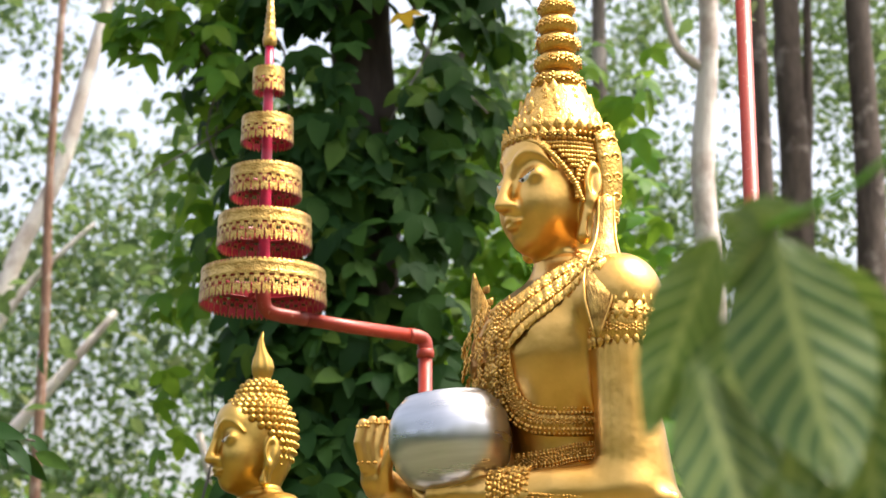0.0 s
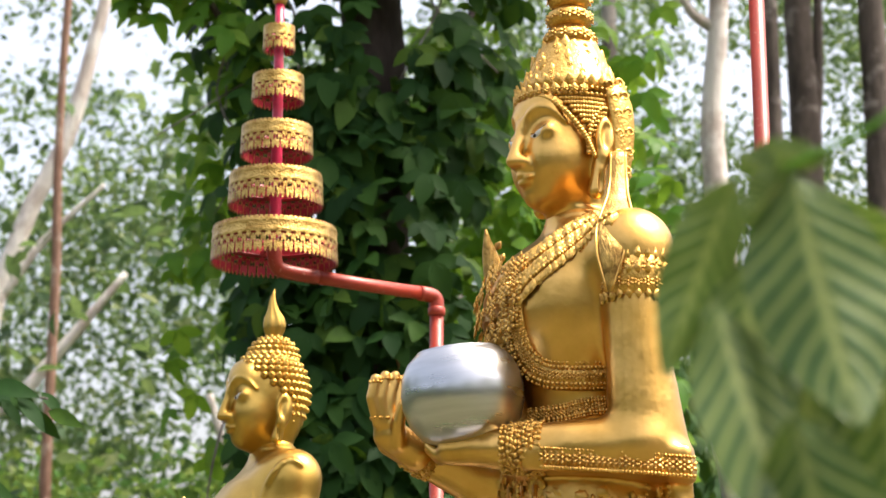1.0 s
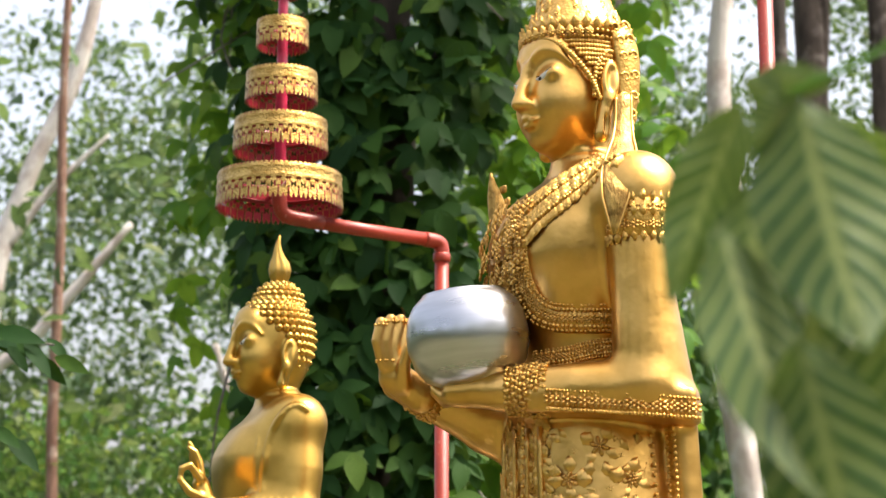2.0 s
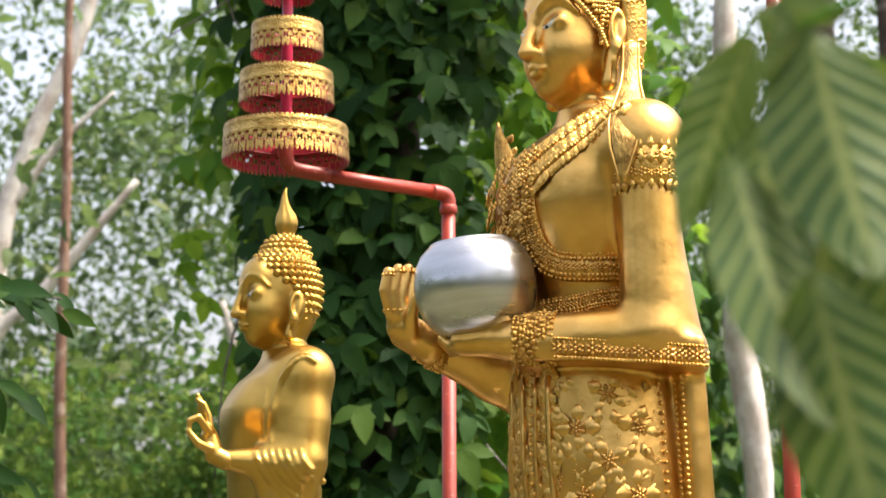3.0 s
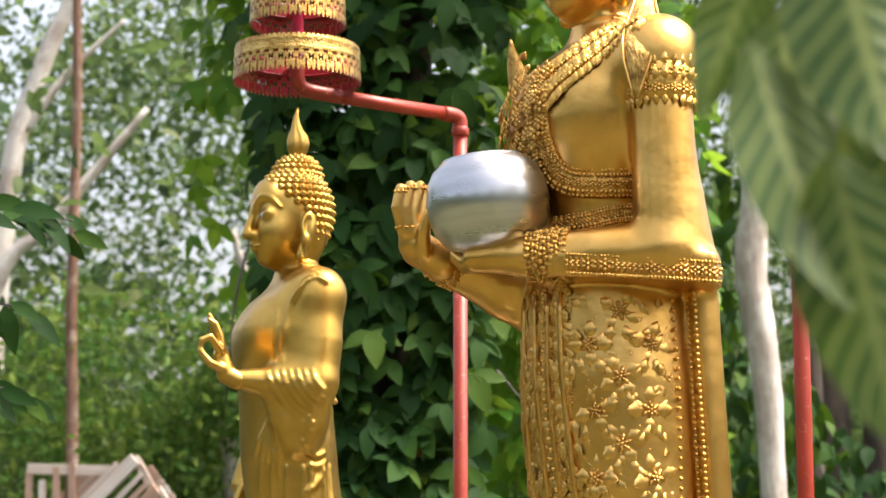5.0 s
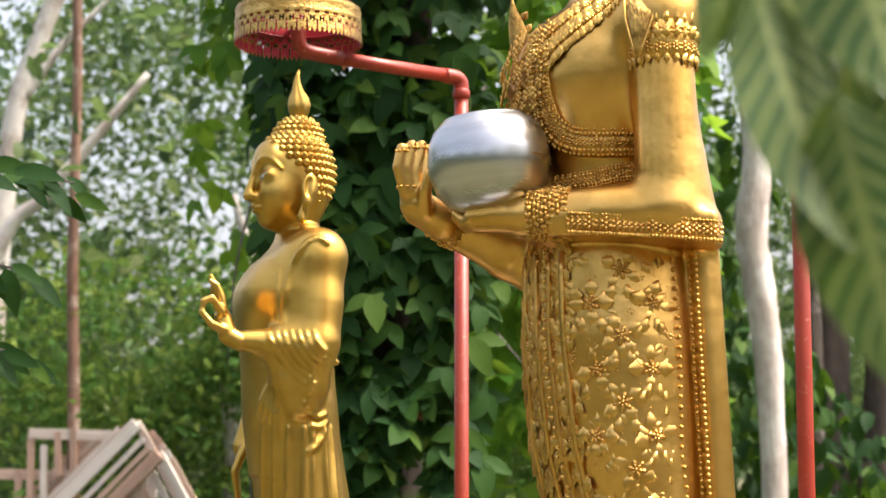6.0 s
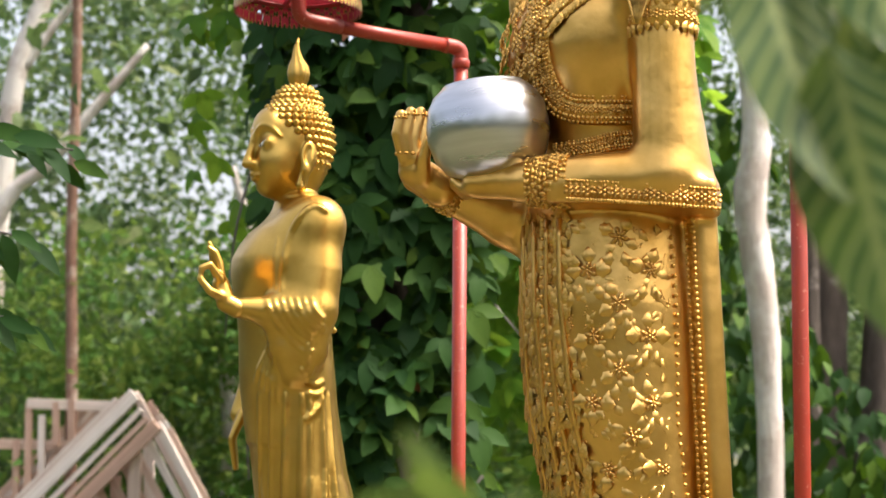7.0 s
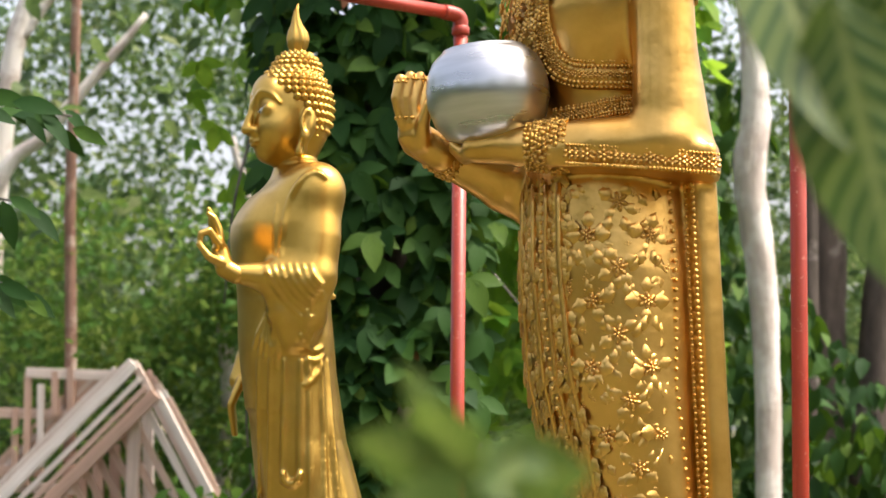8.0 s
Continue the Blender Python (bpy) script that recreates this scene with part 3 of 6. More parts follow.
def tall_statue():
    """Crowned standing figure with both arms forward round a bowl."""
    torso = [(1.90, 0.0, 0.0, 0.112, 0.140), (1.97, 0.0, 0.0, 0.104, 0.128), (2.05, 0.004, 0.0, 0.107, 0.132), (2.12, 0.010, 0.0, 0.116, 0.146), (2.18, 0.014, 0.0, 0.124, 0.158),
             (2.23, 0.012, 0.0, 0.122, 0.165), (2.28, 0.002, 0.0, 0.104, 0.164), (2.315, -0.012, 0.0, 0.078, 0.140), (2.345, -0.018, 0.0, 0.060, 0.088), (2.37, -0.016, 0.0, 0.053, 0.058)]
    skirt = [(0.95, -0.10, 0.0, 0.085, 0.17), (1.35, -0.035, 0.0, 0.092, 0.178), (1.55, 0.0, 0.0, 0.11, 0.18), (1.73, 0.006, 0.0, 0.122, 0.18), (1.88, 0.006, 0.0, 0.120, 0.165), (1.95, 0.0, 0.0, 0.105, 0.135)]
    c = Clay((-0.30, -0.32, 0.94), (0.44, 0.32, 2.40), 0.0052)
    sleeves(c)
    c.stack(skirt, 0.008)
    c.stack([(0.95, -0.06, 0.0, 0.10, 0.165), (1.60, -0.06, 0.0, 0.10, 0.168), (1.86, -0.055, 0.0, 0.10, 0.155), (1.95, -0.03, 0.0, 0.08, 0.12)], 0.03)
    c.stack(torso, 0.02)
    for q in (1, -1):
        c.ell((0.045, 0.060 * q, 2.20), (0.078, 0.082, 0.11), 0.08)
        c.ell((-0.01, 0.188 * q, 2.278), (0.060, 0.060, 0.062), 0.05)
        c.cap((-0.020, 0.07 * q, 2.300), (-0.018, 0.18 * q, 2.284), 0.052, 0.057, 0.05)
    # The far arm and its sleeve.
    c.cap((-0.03, -0.187, 2.27), (0.0, -0.21, 1.95), 0.052, 0.055, 0.015)
    c.chain([V(-0.33, -0.035, 1.972), V(-0.26, -0.06, 1.945), V(-0.16, -0.09, 1.918), V(-0.05, -0.11, 1.905)], [0.028, 0.040, 0.066, 0.082], 0.02)
    c.chain([V(-0.16, -0.08, 1.90), V(-0.06, -0.11, 1.85), V(-0.02, -0.12, 1.75)], [0.040, 0.055, 0.05], 0.03)
    # The long cape behind the legs.
    c.block((-0.130, 0.0, 1.42), (0.026, 0.193, 0.50), 0.012, (0, 3.2, 0), 0.018)
    # The near palm and fingers under the bowl.
    c.chain([V(-0.12, 0.145, 1.936), V(-0.175, 0.130, 1.940), V(-0.222, 0.115, 1.938)], [0.032, 0.031, 0.025], 0.015)
    for i in range(4):
        c.chain([V(-0.205, 0.125 - 0.012 * i, 1.928 + 0.004 * i), V(-0.240, 0.105 - 0.018 * i, 1.930), V(-0.262, 0.085 - 0.022 * i, 1.950)], [0.0135, 0.0115, 0.008], 0.005)
    c.chain([V(-0.15, 0.140, 1.955), V(-0.21, 0.132, 1.963), V(-0.248, 0.118, 1.966)], [0.017, 0.0135, 0.0105], 0.008)
    c.stack([(2.30, -0.016, 0, 0.052, 0.056), (2.40, -0.01, 0, 0.05, 0.053)], 0.03)
    bag = Bag()
    bag.put(*c.skin(), 0)
    # The far palm, raised against the bowl, fingers up.
    hnd = Clay((0.20, -0.24, 1.90), (0.42, -0.03, 2.13), 0.003)
    hnd.chain([V(-0.285, -0.03, 1.95), V(-0.333, -0.02, 1.982), V(-0.342, -0.01, 2.02)], [0.032, 0.030, 0.022], 0.02)
    for i in range(4):
        root, mid, tip = V(-0.352 + 0.011 * i, 0.002, 2.0), V(-0.364 + 0.0165 * i, 0.010 - 0.004 * i, 2.045), V(-0.358 + 0.0175 * i, 0.012 - 0.006 * i, 2.087 - 0.003 * abs(i - 1.6) ** 2)
        hnd.chain([root, mid, tip], [0.0115, 0.0112, 0.0095], 0.002)
        for k in range(8):
            a = k * math.pi / 4
            for o, w in ((np.array(root) * 0.8 + np.array(mid) * 0.2, 0.0125), (np.array(tip) - [0, 0, 0.006], 0.0108)):
                bag.place(BEAD, o + np.array([w * math.cos(a), w * math.sin(a), 0]), np.eye(3) * 0.0034, 1)
    hnd.chain([V(-0.318, 0.0, 1.965), V(-0.316, 0.02, 2.0), V(-0.308, 0.03, 2.03)], [0.015, 0.012, 0.009], 0.008)
    bag.put(*hnd.skin(), 0)
    # Head on a finer grid.
    S, Z, U = 1.10, 2.522, -0.001
    head = Clay((-0.16, -0.14, 2.33), (0.16, 0.14, 2.68), 0.0026)
    sculpt_head(head, Z, S, U, 0.012)
    head.stack([(2.335, -0.018, 0, 0.058, 0.060), (2.37, -0.016, 0, 0.054, 0.057), (2.46, -0.014, 0, 0.052, 0.056)], 0.03)
    for h in (2.362, 2.385):
        head.stack([(h - 0.003, -0.016, 0, 0.0565, 0.0600), (h + 0.003, -0.016, 0, 0.0565, 0.0600)], 0.010)
    first = len(bag.v)
    bag.put(*head.skin(), 0)
    eye_shapes(bag, head, Z, S, 2, 3)
    # Crown: beaded band, cone of leaves, stacked knobs.
    ctr = np.array([-0.002, 0, 0])
    cone = [(0.084, 2.600), (0.095, 2.606), (0.098, 2.616), (0.093, 2.628), (0.082, 2.650), (0.068, 2.680), (0.056, 2.705), (0.046, 2.716), (0.0, 2.72)]
    v, f = lathe(cone, 64)
    bag.put(v + ctr, f, 1)
    z, r = 2.727, 0.051
    for i in range(11):
        knob = [(r * 0.62, z - 0.019), (r * 0.84, z - 0.014), (r * 0.96, z - 0.005), (r * 0.97, z + 0.002), (r * 0.90, z + 0.010), (r * 0.70, z + 0.016), (r * 0.60, z + 0.024)]
        v, f = lathe(knob, 40)
        bag.put(v + ctr, f, 1)
        count = 16
        for j in range(count):
            a = 2 * math.pi * (j + 0.5 * (i % 2)) / count
            n = np.array([math.cos(a), math.sin(a), 0.25])
            bag.place(ROSE, ctr + [n[0] * r * 0.95, n[1] * r * 0.95, z], frame_axes(n + rng.normal(0, 0.2, 3)) * r * rng.uniform(0.22, 0.30), 1)
            up = np.array([math.cos(a), math.sin(a), 0.9])
            bag.place(LEAFLET, ctr + [n[0] * r * 0.80, n[1] * r * 0.80, z + 0.006], frame_axes(up) * np.array([r * 0.36, 0.016, 0.016]), 1)
        z += 0.041 * 0.955**i
        r *= 0.87 if i == 0 else 0.935
    v, f = lathe([(r * 0.6, z - 0.02), (r * 0.7, z), (0.003, z + 0.09)], 24)
    bag.put(v + ctr, f, 1)
    # Overlapping leaves up the cone, a scalloped rim and beads round the band.
    for row in range(6):
        h = 2.624 + 0.0150 * row
        rr = np.interp(h, [2.612, 2.628, 2.65, 2.68, 2.705, 2.72], [0.098, 0.093, 0.082, 0.068, 0.056, 0.05])
        n = int(2 * math.pi * rr / 0.019)
        for j in range(n):
            a = 2 * math.pi * (j + 0.5 * (row % 2)) / n
            d = np.array([math.cos(a), math.sin(a), 0.45])
            k = rng.uniform(0.85, 1.25)
            bag.place(LEAFLET, ctr + [rr * d[0], rr * d[1], h - 0.008], frame_axes(d + rng.normal(0, 0.12, 3)) * np.array([0.020, 0.026, 0.024]) * k, 1)
            if (j + row) % 3 == 0:
                bag.place(ROSE, ctr + [rr * d[0] * 1.01, rr * d[1] * 1.01, h], frame_axes(d) * 0.0065, 1)
    for j in range(60):
        a = 2 * math.pi * j / 60
        d = np.array([math.cos(a), math.sin(a), 0.0])
        for h, rr, q in ((2.592, 0.097, 0.0044), (2.603, 0.100, 0.0040)):
            bag.place(BEAD, ctr + [rr * d[0], rr * d[1], h], np.eye(3) * q, 1)
        if j % 2:
            bag.place(LEAFLET, ctr + [0.098 * d[0], 0.098 * d[1], 2.606], frame_axes(d + np.array([0, 0, -0.2])) * np.array([0.020, 0.024, 0.024]), 1)
    # Upright leaves standing along the brow.
    for j in range(15):
        a = radians(-70 + 10 * j)
        d = np.array([math.cos(a), math.sin(a), 0.0])
        bag.place(LEAFLET, ctr + [0.104 * d[0], 0.100 * d[1], 2.592], frame_axes(d) * np.array([0.024, 0.024 - 0.0008 * abs(j - 7), 0.03]), 1)
        bag.place(ROSE, ctr + [0.107 * d[0], 0.103 * d[1], 2.598], frame_axes(d) * 0.008, 1)
    # Hair line in rows of beads, curving down to the front of each ear.
    for q in (1, -1):
        for row in range(12):
            for j in range(22):
                t = j / 21
                th = radians(30 + 62 * t)
                h = 2.592 - 0.0088 * row
                low = 2.592 - 0.125 * max(0.0, t - 0.10) ** 1.35
                if h < low - 0.002:
                    continue
                k = math.sqrt(max(0.05, 1 - ((h - 2.545) / 0.125) ** 2))
                bag.place(BEAD, [U - 0.006 + 0.109 * k * math.cos(th), q * 0.097 * k * math.sin(th), h], np.eye(3) * 0.0052, 1)
        edge = curve([(U + 0.096, 0.028 * q, 2.592), (U + 0.086, 0.056 * q, 2.582), (U + 0.062, 0.082 * q, 2.55), (U + 0.034, 0.095 * q, 2.51), (U + 0.016, 0.097 * q, 2.475)], 30)
        for e in edge:
            bag.place(BEAD, e, np.eye(3) * 0.0058, 1)
        for e in curve([(U + 0.026, 0.094 * q, 2.48), (U + 0.022, 0.096 * q, 2.53), (U - 0.004, 0.098 * q, 2.566), (U - 0.034, 0.096 * q, 2.545), (U - 0.042, 0.092 * q, 2.48)], 26):
            bag.place(BEAD, e, np.eye(3) * 0.0054, 1)
        # Flame-edged ornament behind the ear.
        plate = curve([(-0.028, 0.094 * q, 2.612), (-0.042, 0.098 * q, 2.57), (-0.046, 0.098 * q, 2.51), (-0.040, 0.096 * q, 2.45), (-0.032, 0.094 * q, 2.42)], 14)
        bag.put(*ribbon(plate, [0.020, 0.030, 0.026, 0.020, 0.006], (0, q, 0), 0.01), 1)
        for i, e in enumerate(plate[:-1:2]):
            for k in range(2):
                o = e + np.array([0.010 - 0.022 * k, 0.009 * q, 0.006 * k])
                loop = [o + np.array([0.010 * math.cos(a) * (1 - 0.12 * a), 0.0, 0.010 * math.sin(a) * (1 - 0.12 * a)]) for a in np.linspace(0, 5.2, 12)]
                bag.put(*tube(loop, [0.0036, 0.0022], 6), 1)
            bag.place(LEAFLET, e + np.array([-0.020, 0.0, -0.006]), frame_axes((-0.25, q, 0), (-0.35, 0, 0.9)) * 0.022, 1)
    # The face is turned a little to the near side.
    spin = np.array(Matrix.Rotation(radians(6), 3, "Z"))
    for i in range(first, len(bag.v)):
        bag.v[i] = bag.v[i] @ spin.T
    # Long strap hanging from the crown over the shoulder, with a leaf-shaped end.
    wide = [0.013, 0.014, 0.018, 0.027, 0.029, 0.022, 0.003]
    strap = curve([V(0.080, 0.085, 2.48), V(0.076, 0.110, 2.41), V(0.066, 0.170, 2.345), V(0.050, 0.232, 2.28), V(0.044, 0.242, 2.190)], 24)
    flat = np.array([0.40, 0.88, 0.22])
    bag.put(*ribbon(strap, wide, flat, 0.007), 4)
    w = np.interp(np.linspace(0, 1, 24), np.linspace(0, 1, 7), wide)
    across = unit(np.cross((0, 0, 1.0), flat))
    for side in (1, -1):
        bag.put(*tube([p + across * side * k + flat * 0.004 for p, k in zip(strap, w)], [0.0026, 0.003, 0.0026], 6), 0)
    # Upturned leaf standing on the far shoulder.
    horn = curve([(0.056, -0.17, 2.24), (0.066, -0.185, 2.30), (0.075, -0.19, 2.345), (0.084, -0.19, 2.39)], 12)
    bag.put(*ribbon(horn, [0.026, 0.022, 0.015, 0.002], (0.35, 0.9, 0.1), 0.008), 4)
    for i in range(5):
        bag.place(LEAFLET, horn[2 * i] + np.array([-0.02 + 0.002 * i, 0.004, 0.0]), frame_axes((0.35, 0.9, 0), (-0.5, 0.2, 0.8)) * 0.02, 4)
    def on_skin(th, h, out):
        p, n = on_stack(torso, th, h, -0.03)
        return c.outward(p, n) + n * out, n

    # Broad collar of overlapping leaves from the neck to the breast.
    route = curve([(0.046, 2.352, 0), (0.004, 2.324, 0), (-0.046, 2.285, 0), (-0.090, 2.250, 0), (-0.118, 2.222, 0)], 44)
    steps = np.gradient(route, axis=0)
    for row in range(7):
        line = []
        for j, (o, g2) in enumerate(zip(route, steps)):
            w = 0.0085 * (row - 3)
            side = unit([-g2[1], g2[0], 0])
            a, h = o[0] - side[0] * w, o[1] - side[1] * w
            p = c.outward(V(a, 0.0, h), V(0, 1, 0))
            n = unit([p[0] + 0.01, p[1], 0.035])
            p = p + n * 0.003
            line.append(p - n * 0.002)
            if row in (1, 4):
                bag.place(BEAD, p + n * 0.002, np.eye(3) * 0.0052, 1)
            else:
                k = rng.uniform(0.85, 1.15)
                bag.place(LEAFLET, p + np.array([0, 0, 0.006]), frame_axes(n) @ np.diag([1, -1, 1]) * np.array([0.019, 0.021, 0.018]) * k, 1)
        bag.put(*tube(line, [0.0055], 6), 1)
    # Heaped rosettes down the breastbone.
    for row in range(11):
        for j in range(7):
            th = -42 + 10 * j + 4 * (row % 2)
            h = 2.285 - 0.0155 * row
            p, n = on_skin(th, h, 0.008 + 0.008 * math.sin(row * 1.9 + j))
            bag.place(ROSE, p, frame_axes(n + np.array([0, 0, 0.2])) * (0.012 + 0.003 * ((row + j) % 3)), 1)
    # The edge of the bodice: two beaded cords with flowers between, down the breast and round the ribs.
    def cord(points, n, gap, bead):
        path = curve([(a, b, 0) for a, b in points], n)
        for i, (th, h, _) in enumerate(path):
            p, nn = on_skin(th, h, 0.008)
            e, _ = on_skin(th + (path[min(i + 1, n - 1)][0] - path[i][0] or 0.01), h + (path[min(i + 1, n - 1)][1] - path[i][1]), 0.008)
            t = unit(e - p) if i < n - 1 else np.array([0, 0, -1.0])
            side = unit(np.cross(nn, t))
            bag.place(ROSE, p + nn * 0.001, frame_axes(nn) * 0.0095, 1)
            for q in (1, -1, 1.55, -1.55):
                s = bead * (1 if abs(q) == 1 else 0.75)
                bag.place(BEAD, p + side * gap * q + nn * 0.001, np.eye(3) * s, 1)
        pts = [on_skin(th, h, -0.002) for th, h, _ in path]
        bag.put(*ribbon([p for p, _ in pts], [gap * 1.75] * 2, [n for _, n in pts], 0.009), 1)

    cord([(19, 2.27), (18, 2.20), (19, 2.14), (24, 2.095), (38, 2.07), (62, 2.064), (86, 2.066)], 46, 0.0145, 0.0042)
    cord([(15, 2.0), (45, 2.002), (65, 2.010), (86, 2.016)], 24, 0.009, 0.004)
    # Arm band: three rings of leaves and beads on each upper arm.
    hub = np.array(V(0.0935, 0.187, 0.0))
    for q in (1, -1):
        for i in range(22):
            a = 2 * math.pi * i / 22
            n = np.array([math.cos(a), math.sin(a), 0])
            for h, rr in ((2.250, 0.0575), (2.238, 0.0585), (2.224, 0.0585), (2.210, 0.0585), (2.198, 0.0575)):
                o = hub * [1, q, 1] + [0, 0, h] + n * rr
                if h in (2.250, 2.224, 2.198):
                    bag.place(LEAFLET, o, frame_axes(n + rng.normal(0, 0.15, 3), (0, 0, 1 if h > 2.21 else -1)) * np.array([0.018, 0.019, 0.03]) * rng.uniform(0.8, 1.2), 1)
                else:
                    bag.place(ROSE, o, frame_axes(n + rng.normal(0, 0.15, 3)) * rng.uniform(0.009, 0.012), 1)
        v, f = lathe([(0.052, 2.19), (0.0585, 2.195), (0.0585, 2.255), (0.052, 2.262)], 32)
        bag.put(v + hub * [1, q, 1], f, 1)
    # Cuff and flowered hem of the near sleeve; cuff of the far one.
    def cuff(a, b, r0, r1, rows, n):
        a, b = np.array(a), np.array(b)
        d = unit(b - a)
        x = unit(np.cross((0, 0, 1), d))
        y = np.cross(d, x)
        for i in range(rows):
            t = i / (rows - 1)
            for j in range(n):
                ang = 2 * math.pi * (j + 0.5 * (i % 2)) / n
                nn = x * math.cos(ang) + y * math.sin(ang)
                o = a + (b - a) * t + nn * (r0 + (r1 - r0) * t)
                if i in (0, rows - 1):
                    bag.place(BEAD, o, np.eye(3) * 0.0042, 1)
                else:
                    bag.place(ROSE, o, frame_axes(nn + rng.normal(0, 0.15, 3)) * np.array([0.0150, 0.0150, 0.012]) * rng.uniform(0.75, 1.25), 1)
        bag.put(*tube([a, (a + b) / 2, b], [r0, (r0 + r1) / 2, r1], 24), 1)

    cuff(V(-0.066, 0.160, 1.938), V(-0.132, 0.145, 1.938), 0.0445, 0.0395, 6, 24)
    cuff(V(-0.255, -0.06, 1.944), V(-0.300, -0.045, 1.962), 0.042, 0.036, 4, 16)
    for i in range(24):
        t = i / 23
        n = np.array([0.52 - 0.55 * max(0.0, t - 0.6), 0.85, 0.0])
        o = c.outward(np.array(V(-0.055, 0.12, 1.917)) * (1 - t) + np.array(V(0.165, 0.13, 1.899)) * t, n) + n * 0.002
        bag.place(ROSE, o, frame_axes(n) * np.array([0.0135, 0.0135, 0.010]), 0)
        for k in range(3):
            bag.place(BEAD, o + np.array([0.005 * (k - 1), -0.003 * (k - 1), -0.0165]), np.eye(3) * 0.0036, 1)
            bag.place(BEAD, o + np.array([0.005 * (k - 1), -0.003 * (k - 1), 0.015]), np.eye(3) * 0.003, 1)
    # Flowers over the robe, leafy pleats in front, beaded borders at the side.
    cols = ((45, 1), (66, 0), (90, 1), (112, 0))
    for row in range(8):
        for k, (th, odd) in enumerate(cols):
            h = 1.842 - 0.112 * row - 0.056 * odd
            if h > 1.865 or h < 1.0:
                continue
            p, n = on_stack(skirt, th + 2.5 * math.sin(row * 2.1 + k), h, -0.001)
            ax = frame_axes(n)
            spin = np.array(Matrix.Rotation(radians(18 * math.sin(row * 1.7 + k * 2.3)), 3, "Z"))
            bag.place((FLOWER_X, FLOWER_PLUS)[odd], p, ax @ spin * np.array([0.041, 0.041, 0.028]), 0)
            for q in (1, -1, 1.9, -1.9):
                o, m = on_stack(skirt, th + 8 * q, h - 0.040 - 0.012 * abs(q), 0.0)
                bag.place(LEAFLET, o, frame_axes(m, (0.3 * q, 0, 1)) * np.array([0.026, 0.028, 0.03]), 0)
    for i in range(170):
        th, h = rng.uniform(34, 106), rng.uniform(1.0, 1.87)
        p, n = on_stack(skirt, th, h, -0.001)
        spin = np.array(Matrix.Rotation(rng.uniform(0, 6.28), 3, "Z"))
        bag.place(LEAFLET if i % 3 else ROSE, p, frame_axes(n) @ spin * np.array([1, 1, 0.8]) * (rng.uniform(0.016, 0.026) if i % 3 else 0.008), 0)
    for i in range(2000):
        th = rng.uniform(-38, 30)
        h = rng.uniform(1.0, 1.885)
        p, n = on_stack(skirt, th, h, rng.uniform(-0.002, 0.004))
        spin = np.array(Matrix.Rotation(rng.normal(0, 0.6) + (math.pi if i % 3 else 0), 3, "Z"))
        bag.place(LEAFLET if i % 4 else ROSE, p, frame_axes(n) @ spin * (np.array([1.0, 1.0, 0.55]) * rng.uniform(0.020, 0.034) if i % 4 else 0.009), i % 2)
    for th in (-20, 0, 14, 26, 112):
        pleat = []
        nn = []
        for h in np.linspace(1.88, 0.97, 28):
            p, n = on_stack(skirt, th + 1.6 * math.sin(h * 9 + th), h, 0.002)
            pleat.append(p)
            nn.append(n)
        bag.put(*ribbon(pleat, [0.005, 0.006], nn, 0.006), 0)
        if th in (14, 112):
            for p, n in zip(pleat, nn):
                for k in (0, 0.5):
                    bag.place(BEAD, p + n * 0.012 + np.array([0, 0, -0.033 * k]), np.eye(3) * 0.0045, 1)
    for i in range(86):
        h = 1.885 - 0.0105 * i
        shift = 0.0523 * (h - 1.42)
        for y, s in ((0.193, 0.0044), (0.17, 0.0036)):
            bag.place(BEAD, (-0.100 + shift + (0.004 if y < 0.2 else 0.0), y, h), np.eye(3) * s, 1)
        if i % 2:
            bag.place(LEAFLET, (-0.102 + shift, 0.162 + 0.006 * (i % 4), h), frame_axes((1, 0.15, 0), (0, 0.5 * (-1) ** (i // 2), 0.8)) * 0.02, 1)
    me = bag.mesh("gilded_statue", [GOLD, ORNATE, EYE_WHITE, EYE_DARK, DULL_GOLD])
    ob = new("gilded_statue", me)
    ob.matrix_world = pose(0.215, 3.18, 0, 0, 0, 180 + 25)
    return tagged(ob, "tall gilded statue in tiered crown and flowered robe, holding a bowl", "statue")


tall_statue()


